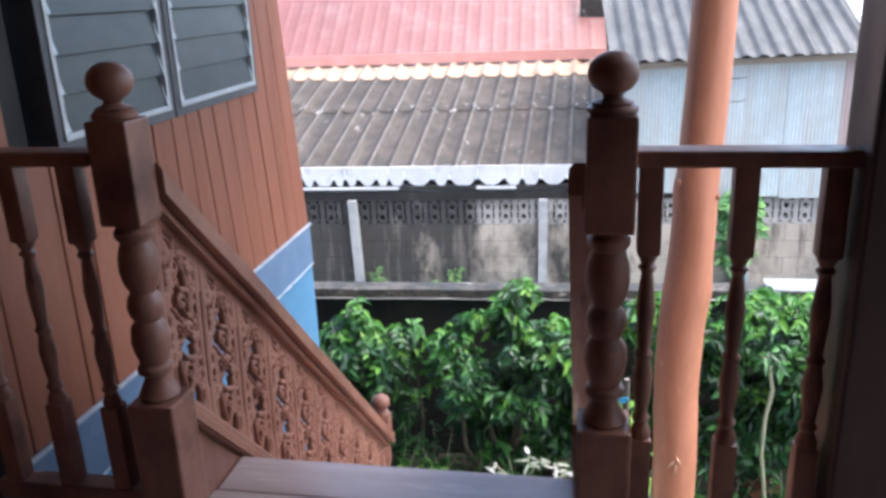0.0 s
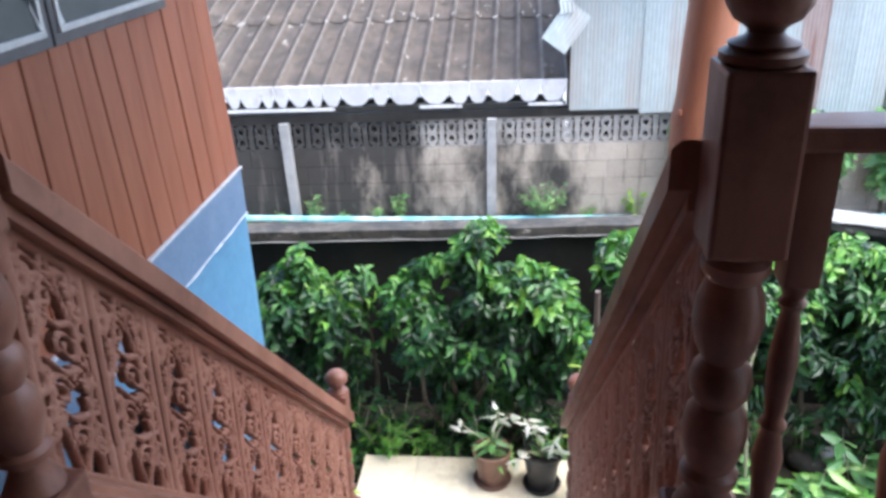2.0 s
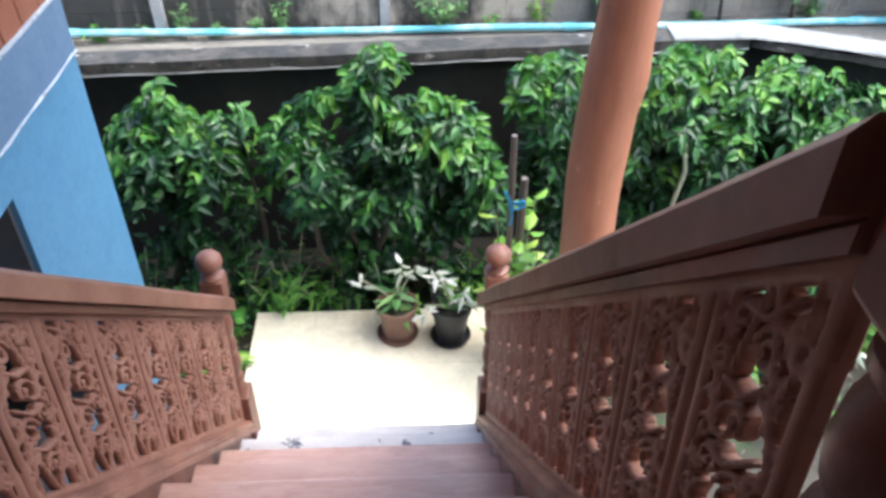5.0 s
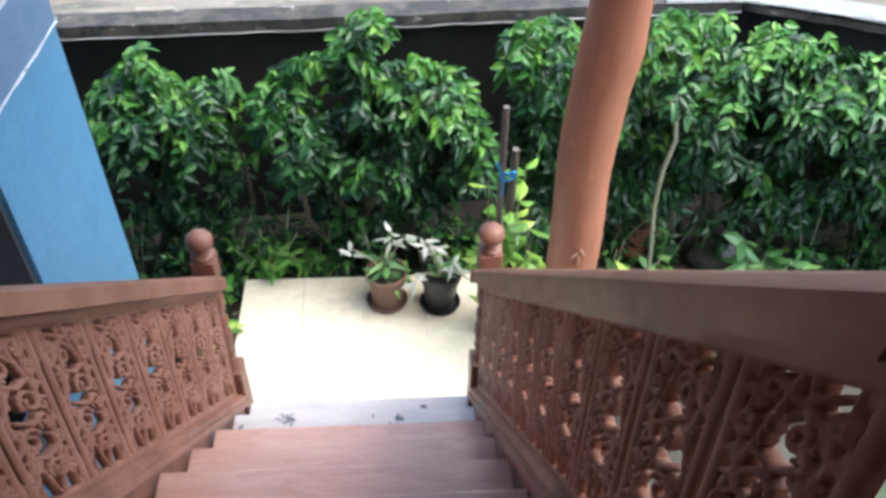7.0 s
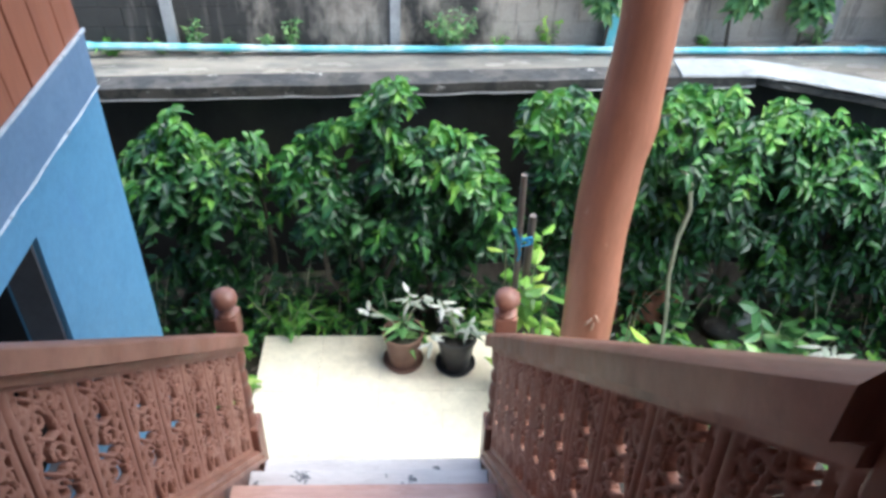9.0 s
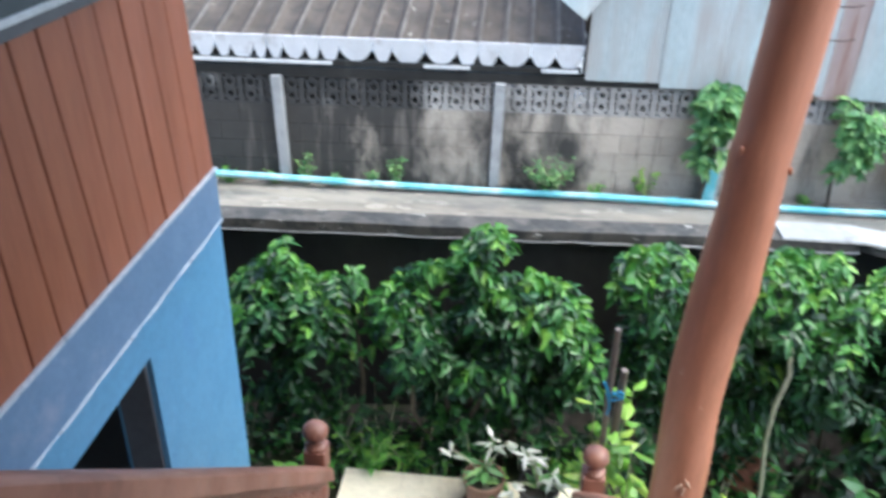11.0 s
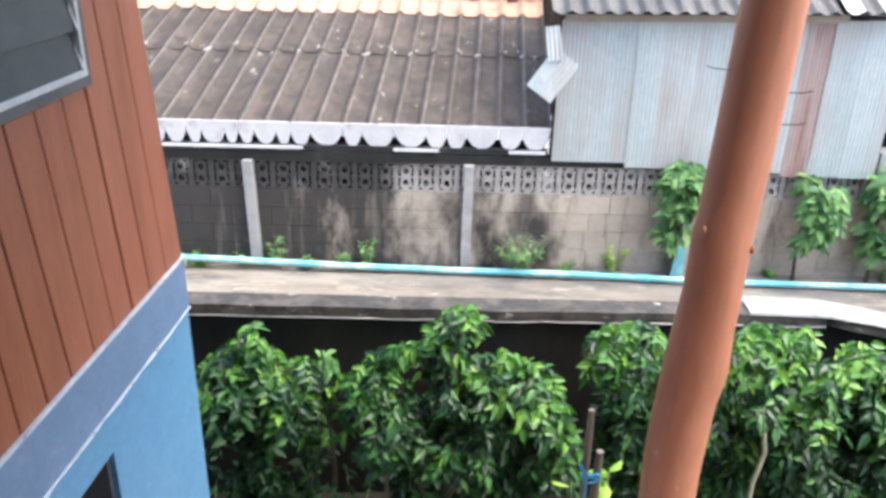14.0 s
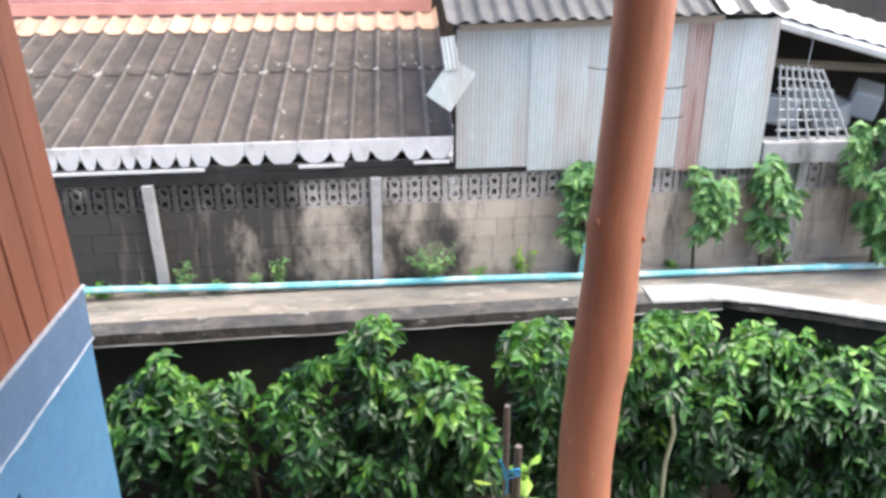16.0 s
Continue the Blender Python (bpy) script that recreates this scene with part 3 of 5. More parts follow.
for x0, x1 in ((-3.4, -1.62), (-0.75, -0.32), (0.35, 0.7)):
    b = B()
    plate(b, [(x0, lane(x0, 7.13)), (x1, lane(x1, 7.13)), (x1, lane(x1, 7.155)), (x0, lane(x0, 7.155))], 0.028, 'z', 1.035)
    part("eave_strip", b, STRIP, neighbour, "white strip below the eave")
b = B()
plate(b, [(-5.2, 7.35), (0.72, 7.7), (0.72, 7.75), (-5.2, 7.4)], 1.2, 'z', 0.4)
part("house_wall", b, SHADE_DARK, neighbour, "wall under the eave with its shade painted in")
# upper red roof
b = corrugated(6.2, 2.6, 0.2, 0.005, 3, 260)
part("upper_roof", b, RED, neighbour, "faded red metal roof", at=pose(-5.5, lane(-5.5, RY1 - 0.03), RZ1 + 0.16, 36, 0, math.degrees(ANG)))
b = B()
plate(b, [(-5.5, lane(-5.5, RY1 - 0.06)), (0.68, lane(0.68, RY1 - 0.06)), (0.68, lane(.68, RY1 - 0.035)), (-5.5, lane(-5.5, RY1 - 0.035))], 0.14, 'z', RZ1 + 0.13)
part("fascia", b, PINK, neighbour, "pink fascia board")

# ---- tin-clad shed ----
shed = thing("tin_shed", "shed clad in weathered galvanised tin with mossy roof", "shed")
edges = [0.76, 1.46, 2.02, 2.44, 2.95, 3.22, 3.50, 3.86]
for k in range(len(edges) - 1):
    x0, x1 = edges[k], edges[k + 1]
    z0 = 0.965 - 0.038 * (x0 - 0.76) - 0.018 * (k % 3 == 1)
    b = corrugated(x1 - x0 + 0.02, 2.285 + 0.02 * (x0 - 0.76) - z0, 0.038, 0.0032, 1, int((x1 - x0) / 0.0065), 0.002)
    m = pose(x0, lane(x0, 7.12) - (0.006 if k % 2 else 0), z0, 90, 0, math.degrees(ANG))
    part("tin_sheet", b, RUST if k == 4 else TIN, shed, "rust-streaked tin sheet" if k == 4 else "", at=m)
b = B()
for x0, x1 in ((0.78, 1.9), (1.905, 3.3)):
    za, zb = 2.3 + 0.02 * (x0 - 0.78), 2.3 + 0.02 * (x1 - 0.78)
    v = [b.verts.new((x, lane(x, y), z)) for x, zc in ((x0, za), (x1, zb)) for y, z in ((7.08, zc - 0.032), (7.08, zc + 0.03), (7.105, zc + 0.03), (7.105, zc - 0.032))]
    for k in range(4):
        b.faces.new((v[k], v[(k + 1) % 4], v[4 + (k + 1) % 4], v[4 + k]))
    b.faces.new(v[:4])
    b.faces.new(v[4:])
part("fascia", b, TIMBER, shed, "weathered timber fascia")
b = B()
box(b, 0.8, 3.84, 7.62, 7.7, -0.2, 2.35)
part("inner_wall", b, SHADE_DARK, shed)
b = corrugated(2.55, 2.6, 0.165, 0.035, 1.5)
part("shed_roof", b, DARKROOF, shed, "mossy dark corrugated roof", at=pose(0.66, lane(0.66, 6.98), 2.345, 25, -1.1, math.degrees(ANG)))
for k in range(4):
    b = corrugated(0.165, 2.6, 0.165, 0.035, 1.5)
    part("roof_sheet", b, PALEROOF if k % 2 == 0 else DARKROOF, shed, at=pose(3.215 + 0.165 * k, lane(3.215, 6.98), 2.405, 25, 0, math.degrees(ANG)))
b = B()
box(b, 0.745, 0.8, 7.3, 7.36, 0.9, 2.3)
part("gap_board", b, ROOF, shed, "dark stained board in the gap")
b = B()
box(b, 0.3, 1.3, 10.9, 11.0, 0.5, 3.4)
part("gap_wall", b, ROOF, shed, "dark stained wall in the gap")
# torn loose flap at the shed's corner
flap = thing("tin_flap", "torn pale tin flap hanging from the shed", "tin flap", at=pose(0.70, 7.03, 1.83, 0, 0, 4))
for w, h, cx, cz, turn in ((0.28, 0.42, 0.0, -0.02, 36), (0.13, 0.3, -0.01, 0.26, -8)):
    b = corrugated(w, h, 0.04, 0.006, 1, 30, 0.002)
    bmesh.ops.transform(b, matrix=pose(cx, 0.01 * (cz > 0), cz, 0, turn, 0) @ pose(0, 0, 0, 84) @ Matrix.Translation((-w / 2, -h / 2, 0)), verts=b.verts)
    part("torn_sheet", b, TIN, flap)

# ---- open shed further along with a leaning grille ----
lean = thing("open_shed", "open lean-to with dark inside and pale roof edge", "shed")
b = B()
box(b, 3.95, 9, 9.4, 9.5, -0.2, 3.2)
part("back_wall", b, SHADE_DARK, lean)
b = corrugated(5.2, 3.0, 0.2, 0.02, 1)
part("roof", b, PALEROOF, lean, "pale corrugated roof", at=pose(3.86, 7.45, 2.36, 9, 15, 3))
b = B()
tube(b, [(3.88, 7.5, 2.29), (8.9, 7.7, 0.95)], 0.055, 6)
part("roof_beam", b, PALEROOF, lean)
b = B()
box(b, 3.9, 9, 7.35, 7.6, 0.9, 1.12, 0.01)
part("sill_wall", b, POSTC, lean, "grey concrete sill")
b = B()
tube(b, [(4.33, 7.55, 2.2), (4.32, 7.55, 1.8)], 0.006, 5)
part("wire", b, GRILLE, lean)
b = B()
tube(b, [(4.3, 8.4, 1.75), (6.2, 8.2, 1.66)], 0.05, 6)
part("rail", b, TIMBER, lean)
for k, (x, z, c) in enumerate(((4.45, 1.4, PALEROOF), (4.8, 1.5, TIN), (5.1, 1.35, PALEROOF), (5.45, 1.5, PALEROOF))):
    b = B()
    box(b, -0.2, 0.2, -0.15, 0.15, -0.16, 0.14, 0.03)
    tagged(part("storage_sack", b, c, at=pose(x, 8.3, z - 0.15, 4 * k, 10 - 8 * k, 20 * k)), "pale sack stored in the open shed", "sack")
grille = thing("window_grille", "leaning grey iron grille of crossed bars", "grille", at=pose(4.08, 7.42, 1.12, -4, 0, 3.4))


def grille_point(u, v):
    """A point of the skewed grille: u across, v up, both 0 to 1."""
    return ((0.76 - 0.30 * v) * u - 0.05 * v, 0.05 * v, (0.73 - 0.05 * u) * v)


for k in range(8):
    for across in (False, True):
        q = [(t_, k / 7) if across else (k / 7, t_) for t_ in (-0.04, 0.5, 1.04)]
        b = B()
        tube(b, [Vector(grille_point(*p)) + Vector((0, 0.012 * across, 0)) for p in q], 0.0115, 6)
        part("bar", b, GRILLE, grille)


# ---- house wall beside the stair ----
WX = -0.985
b = B()
plate(b, [(-4.5, 1.99), (0.44, 1.99), (0.44, 4.6), (-4.5, 4.6)], 0.1, 'x', WX - 0.075)
plate(b, [(0.44, 1.99), (2.365, 1.99), (2.29, 2.72), (0.44, 2.72)], 0.1, 'x', WX - 0.075)
plate(b, [(0.44, 3.95), (2.14, 3.95), (2.09, 4.6), (0.44, 4.6)], 0.1, 'x', WX - 0.075)
plate(b, [(1.9, 2.72), (2.29, 2.72), (2.14, 3.95), (1.9, 3.95)], 0.1, 'x', WX - 0.075)
wall = struct("wall_house", b, SHADE_DARK, "house wall of red-brown painted vertical planks", "wall")
rr = random.Random(8)


def plank_y(y, z):
    """The old wall has settled: towards its corner the planks lean."""
    return y - 0.118 * min(1, max(0, (y - 1.1) / 0.4)) * (z - 1.99)


y = 2.405
while y > -1.6:
    w = 0.135 * rr.uniform(0.94, 1.08) if y < 2.39 else 0.15
    spans = [(1.99, 2.74), (3.94, 4.6)] if 0.40 < y - w / 2 < 1.97 else [(1.99, 4.6)]
    for z0, z1 in spans:
        b = B()
        poly = [(plank_y(y - w, z0) + 0.003, z0), (plank_y(y, z0) - 0.003, z0), (plank_y(y, z1) - 0.003, z1), (plank_y(y - w, z1) + 0.003, z1)]
        plate(b, poly, 0.022, 'x', WX - 0.012 - rr.uniform(0, 0.003))
        bmesh.ops.bevel(b, geom=list(b.edges), offset=0.0025, segments=1, affect='EDGES')
        part("plank", b, PLANK, wall)
    y -= w
b = B()
poly = [(2.376, 1.99), (2.4, 1.99), (2.4 - 0.284, 4.6), (2.376 - 0.284, 4.6)]
plate(b, poly, 0.1, 'x', WX - 0.076)
part("corner_board", b, PLANK, wall)
b = B()
box(b, WX + 0.001, WX + 0.012, -1.6, 2.407, 1.984, 1.994)
part("drip_lip", b, SEALANT, wall, "pale flashing lip under the planks")

# louvre windows
def louvre_window(name, y0, y1, label):
    win = thing(name, label, "window")
    win["kind"] = "structure"
    z0, z1 = 2.775, 3.92
    for a, c, d, e in ((y0 - 0.03, y0, z0, z1), (y1, y1 + 0.03, z0, z1), (y0 - 0.03, y1 + 0.03, z0 - 0.035, z0), (y0 - 0.03, y1 + 0.03, z1, z1 + 0.03)):
        b = B()
        box(b, WX - 0.11, WX + 0.015, a, c, d, e, 0.003)
        part("window_frame", b, FRAME, win)
    for yy in (y0 + 0.008, y1 - 0.008):
        b = B()
        box(b, WX - 0.035, WX + 0.02, yy - 0.008, yy + 0.008, z0, z1, 0.002)
        part("channel", b, ALU, win, "bright aluminium louvre channel")
    b = B()
    box(b, WX - 0.04, WX + 0.022, y0, y1, z0 - 0.004, z0 + 0.014, 0.002)
    part("bottom_rail", b, ALU, win, "bright aluminium sill rail")
    b = B()
    box(b, -0.003, 0.003, 0, y1 - y0 - 0.036, 0, 0.118, 0.001)
    me = mesh_of("pane", b, GLASS)
    z = z0 + 0.012
    while z < z1 - 0.05:
        part("pane", me, GLASS, win, at=pose(WX + 0.014, y0 + 0.018, z, 0, -9, 0))
        for yy in (y0 + 0.02, y1 - 0.02):
            b = B()
            box(b, -0.005, 0.005, -0.006, 0.006, 0.004, 0.1, 0.001)
            part("clip", b, ALU, win, at=pose(WX + 0.018, yy, z, 0, -14, 0))
        z += 0.105
    b = B()
    box(b, WX - 0.13, WX - 0.115, y0 - 0.03, y1 + 0.03, z0 - 0.03, z1 + 0.03)
    part("backing", b, SHADE_DARK, win)
    return win


louvre_window("window_1", 0.54, 1.13, "grey louvred glass window in aluminium channels")
louvre_window("window_2", 1.2, 1.865, "grey louvred glass window beside the wall's corner")

# blue beam and lower wall
b = B()
box(b, WX - 0.15, WX + 0.006, -4.5, 2.405, 1.775, 1.988, 0.004)
beam = struct("wall_beam", b, BAND, "pale blue painted beam under the planks", "beam")
b = B()
pts = [(WX + 0.008 + 0.004 * noise.noise((0, y * 9, 2)), y, 1.774 + 0.006 * noise.noise((1, y * 7, 0))) for y in np.linspace(-1.5, 2.404, 70)]
tube(b, pts, [0.0045 + 0.0045 * noise.noise((3, p[1] * 11, 0)) for p in pts], 7)
part("sealant_bead", b, SEALANT, beam, "ragged pale sealant seam", smooth=True)
b = B()
box(b, WX - 0.15, WX, 1.705, 2.40, -0.2, 1.774)
box(b, WX - 0.15, WX, -4.5, 1.705, 1.63, 1.774)
box(b, WX - 0.15, WX, -4.5, 1.705, -0.2, 0.75)
box(b, WX - 0.15, WX, -4.5, 0.2, 0.75, 1.63)
lower = struct("wall_lower", b, BLUE, "smooth blue painted lower wall", "wall")
for a in ((1.69, 1.704, 0.75, 1.63), (0.2, 1.69, 1.616, 1.63), (0.2, 1.69, 0.75, 0.764)):
    b = B()
    box(b, WX - 0.13, WX - 0.02, *a)
    part("opening_frame", b, FRAME, lower)
# both inner walls carry the room's shade in their colour
b = B()
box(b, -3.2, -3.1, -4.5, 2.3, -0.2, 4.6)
struct("wall_inner", b, SHADE_DARK, "room wall behind the openings, painted near-black as shade", "wall")
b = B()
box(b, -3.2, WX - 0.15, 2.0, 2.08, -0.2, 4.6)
struct("wall_end", b, SHADE_DARK, "end wall of the house", "wall")
b = B()
box(b, -3.1, WX - 0.15, -4.5, 2.3, -0.2, -0.1)
struct("floor_inner", b, TIMBER, "floor of the dark lower room", "floor")

# ---- porch: landing floor, back wall, roof ----
LZ = 1.98
landing = B()
box(landing, -0.97, 2.2, -4.4, 0.2, LZ - 0.12, LZ - 0.03)
landing = struct("floor", landing, DARKWOOD, "wooden porch landing of long boards", "floor")
for k in range(31):
    y1 = 0.285 - 0.15 * k
    b = B()
    x0, x1 = (-0.44, 0.44) if k == 0 else (-0.97, 2.2)
    box(b, x0, x1, y1 - 0.147, y1, LZ - 0.03, LZ, 0.004)
    part("board", b, LANDING, landing)
b = B()
plate(b, [(-0.97, -0.2), (2.25, -0.2), (2.25, 3.86), (-0.97, 4.7)], 0.1, 'y', -4.45)
struct("wall_back", b, PLANK, "plank wall at the back of the porch", "wall")
# ceiling out of view; its slope and edges are set to shape the light
b = B()
plate(b, [(-3.2, 5.3), (2.3, 3.85), (2.3, 3.93), (-3.2, 5.38)], 4.7, 'y', -2.23)
plate(b, [(-3.2, 5.3), (1.2, 4.14), (1.2, 4.22), (-3.2, 5.38)], 2.3, 'y', 1.272)
struct("ceiling", b, CEIL, "unseen dark wooden porch ceiling, shaped to shade the porch", "ceiling")

# wall out of view, added to keep side light off the landing
b = B()
box(b, 2.15, 2.25, -4.4, -0.75, -0.2, 3.86)
struct("wall_porch", b, PLANK, "unseen plank wall added to shade the porch", "wall")
# hidden behind the post; added to block light from the right front
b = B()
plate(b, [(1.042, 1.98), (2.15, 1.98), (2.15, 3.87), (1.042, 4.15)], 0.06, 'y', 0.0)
struct("wall_porch_front", b, DARKWOOD, "unseen dark wall beside the porch post, added to block light", "wall")

# ---- the stair ----
RISE, GO, Y0 = 0.21429, 0.21086, 0.27


stair = thing("stair", "steep red-brown wooden stair down to the platform", "stair")
for k in range(1, 8):
    y1, z = Y0 + GO * k, LZ - RISE * k
    b = B()
    box(b, -0.43, 0.43, y1 - GO - 0.03, y1, z - 0.035, z, 0.006)
    part("tread", b, WORNTREAD if k > 5 else TREAD, stair, "paint-worn pale tread" if k > 5 else "")
    b = B()
    box(b, -0.425, 0.425, y1 - GO - 0.02, y1 - GO, z, z + RISE - 0.036)
    part("riser", b, TREAD, stair)
b = B()
box(b, -0.425, 0.425, 1.72, 1.735, 0.24, 0.444)
part("riser", b, TREAD, stair)


def rail_top(y):
    """Height of the handrail's top along the stair."""
    return 2.765 + (0.1 - y) * 0.9625


def shoe_top(y):
    return 2.245 + (0.1 - y) * 1.035


def balustrade(x, label):
    """Handrail, shoe rail and carved panels on one side of the stair."""
    thing_ = thing("stair_balustrade", label, "balustrade", "stair balustrades", at=(x, 0, 0))
    ya, yb = 0.045, 1.72

    def sloped(name, line, lo, hi, w, material, bev=0.005, shift=0.0):
        b = B()
        ys = np.linspace(ya, yb, 15)
        rings = []
        for k, y in enumerate(ys):
            wob = 0.0035 * noise.noise((x * 9, y * 2.3, lo * 7))
            z = line(y) + wob
            rings.append([b.verts.new((shift + sx * w / 2 + 0.6 * wob, y, z + h)) for sx, h in
                          ((-1, lo), (-1, hi - bev), (-1 + 2 * bev / w, hi), (1 - 2 * bev / w, hi), (1, hi - bev), (1, lo))])
        for p, q in zip(rings, rings[1:]):
            for k in range(6):
                b.faces.new((p[k], q[k], q[(k + 1) % 6], p[(k + 1) % 6]))
        b.faces.new(rings[0])
        b.faces.new(list(reversed(rings[-1])))
        return part(name, b, material, thing_, smooth=True)

    inward = -0.014 if x > 0 else 0.014
    sloped("handrail", rail_top, -0.062, 0.0, 0.092, RAILWOOD, 0.012, inward)
    sloped("under_rail", rail_top, -0.088, -0.0622, 0.056, RAILWOOD, 0.005, inward * 0.5)
    sloped("stringer", shoe_top, -0.30, -0.071, 0.045, WOOD)
    sloped("shoe_rail", shoe_top, -0.07, 0.0, 0.07, RAILWOOD, 0.01)
    sloped("shoe_bead", shoe_top, -0.062, -0.03, 0.092, RAILWOOD, 0.006)
    for k, me in enumerate(fret_meshes(ya, yb)):
        part("carved_panel", me, FRETWOOD, thing_)
    return thing_


FRET = []


def fret_meshes(ya, yb, n=10):
    """Carved boards side by side: wedge-shaped heads and feet, scrolls cut through between them, a slit at each joint."""
    if FRET:
        return FRET
    W, z0, z1 = (yb - ya) / n, 0.0, 0.48
    H = z1 - z0
    lines = []

    def scroll(cu, cv, r, turns, start, dirn, w):
        m = 18
        lines.append(([(cu + r * (1 - 0.72 * i / (m - 1)) * math.cos(start + dirn * turns * 2 * math.pi * i / (m - 1)),
                        cv + 1.35 * r * (1 - 0.72 * i / (m - 1)) * math.sin(start + dirn * turns * 2 * math.pi * i / (m - 1))) for i in range(m)], w))

    for u in (0.013, W - 0.013):
        lines.append(([(u, z0), (u, z1)], 0.019))
    lines.append(([(0.0, z0), (W, z0)], 0.05))
    lines.append(([(0.0, z1), (W, z1)], 0.05))
    # a long lozenge of two crossing ribs in each board
    lines.append(([(W * 0.5, z1), (W * 0.16, H * 0.5), (W * 0.5, z0)], 0.0125))
    lines.append(([(W * 0.5, z1), (W * 0.84, H * 0.5), (W * 0.5, z0)], 0.0125))
    for k in range(4):
        cv = z0 + H * (0.2 + 0.2 * k)
        s = 1 if k % 2 else -1
        scroll(W * 0.5 - s * 0.016, cv, 0.026, 1.2, math.pi * 0.5 * (1 - s) + 0.4, s, 0.0115)
        scroll(W * 0.5 + s * 0.03, cv + 0.045, 0.018, 1.1, math.pi * 0.5 * (1 + s) + 0.9, -s, 0.0105)
        scroll(W * 0.24, cv + 0.03, 0.015, 1.1, 2.2, s, 0.0105)
        scroll(W * 0.78, cv - 0.012, 0.015, 1.1, 0.9, -s, 0.0105)
        lines.append(([(0.012, cv - 0.03), (W * 0.2, cv - 0.012), (W * 0.27, cv + 0.03)], 0.014))
        lines.append(([(W - 0.012, cv + 0.03), (W * 0.82, cv + 0.045), (W * 0.72, cv + 0.02)], 0.014))
        lines.append(([(W * 0.3, cv + 0.055), (W * 0.5, cv + 0.04), (W * 0.7, cv + 0.06)], 0.013))
    for q, sg in ((0.2, 1), (0.8, -1)):
        for zz, d in ((z1, -1), (z0, 1)):
            scroll(W * q, zz + d * 0.1, 0.017, 1.1, 0.5, sg, 0.012)
            lines.append(([(W * q, zz), (W * q, zz + d * 0.085)], 0.013))
            lines.append(([(W * q, zz + d * 0.12), (W * (q + 0.08 * sg), zz + d * 0.19)], 0.013))
    # solid wedges at head and foot, pointing away from the rails
    for zz, d in ((z0, 1), (z1, -1)):
        for k in range(9):
            hgt = 0.11 * (1 - k / 9)
            for u in (0.004 + 0.0035 * k, W - 0.004 - 0.0035 * k):
                lines.append(([(u, zz), (u, zz + d * hgt)], 0.007))
    step = 0.0042
    nu, nv = int(round(W / step)), int(round(H / step))
    us, vs = np.linspace(0, W, nu + 1), np.linspace(z0, z1, nv + 1)

    def depth(U, V):
        best = np.full(U.shape, -1.0)
        for pts, w in lines:
            for (a, b_), (c, d) in zip(pts, pts[1:]):
                du, dv = c - a, d - b_
                q = np.clip(((U - a) * du + (V - b_) * dv) / (du * du + dv * dv + 1e-12), 0, 1)
                best = np.maximum(best, w / 2 - np.hypot(U - a - q * du, V - b_ - q * dv))
        slit = (V > z0 + 0.1) & (V < z1 - 0.1) & ((U < 0.0035) | (U > W - 0.0035))
        return np.where(slit, -0.002, best)

    U, V = np.meshgrid(us, vs)
    S = depth(U, V)
    Uc, Vc = np.meshgrid((us[:-1] + us[1:]) / 2, (vs[:-1] + vs[1:]) / 2)
    keep = depth(Uc, Vc) > 0
    # pull the cut edges onto the true outline
    e = 0.0008
    gu, gv = (depth(U + e, V) - depth(U - e, V)) / (2 * e), (depth(U, V + e) - depth(U, V - e)) / (2 * e)
    inner = (U > 0.006) & (U < W - 0.006) & (V > z0 + 1e-6) & (V < z1 - 1e-6)
    nb = np.zeros_like(S)
    nb[:-1, :-1] += keep
    nb[1:, :-1] += keep
    nb[:-1, 1:] += keep
    nb[1:, 1:] += keep
    rim = (nb < 4) & (nb > 0) & inner
    mv = np.clip(-S, -step * 0.6, step * 0.6) * rim
    U2, V2 = U + np.clip(gu, -1, 1) * mv, V + np.clip(gv, -1, 1) * mv
    th = 0.005 + 0.006 * np.clip(np.maximum(S, 0) / 0.006, 0, 1) ** 0.6
    ids = {}
    co, faces = [], []
    for i, j in zip(*np.nonzero(nb)):
        ids[i, j] = len(co)
        co += [(th[i, j], U2[i, j], V2[i, j]), (-th[i, j], U2[i, j], V2[i, j])]
    ni, nj = keep.shape
    for i, j in zip(*np.nonzero(keep)):
        q = [ids[i, j], ids[i, j + 1], ids[i + 1, j + 1], ids[i + 1, j]]
        faces.append(tuple(q))
        faces.append(tuple(k + 1 for k in reversed(q)))
        for (di, dj), (p, r) in (((-1, 0), (0, 1)), ((0, 1), (1, 2)), ((1, 0), (2, 3)), ((0, -1), (3, 0))):
            ii, jj = i + di, j + dj
            if not (0 <= ii < ni and 0 <= jj < nj) or not keep[ii, jj]:
                faces.append((q[r], q[p], q[p] + 1, q[r] + 1))
    co = np.array(co)
    for k in range(n):
        v = co.copy()
        f = (co[:, 2] - z0) / H
        y = ya + W * k + co[:, 1] + 0.06 * (co[:, 2] - H / 2)
        lo = shoe_top(y) - 0.004
        v[:, 1], v[:, 2] = y, lo + f * (rail_top(y) - 0.084 - lo)
        me = bpy.data.meshes.new("carved_panel")
        me.from_pydata(v.tolist(), [], faces)
        me.materials.append(FRETWOOD)
        me.shade_smooth()
        me.set_sharp_from_angle(angle=radians(40))
        FRET.append(me)
    return FRET


balustrade(-0.468, "carved red-brown wooden stair balustrade beside the house wall")
balustrade(0.468, "carved red-brown wooden stair balustrade beside the log pillar")

BALL = [(0.0, 0.0), (0.018, 0.0), (0.034, 0.01), (0.043, 0.024), (0.0445, 0.037), (0.041, 0.052), (0.030, 0.064), (0.014, 0.071), (0.002, 0.072)]


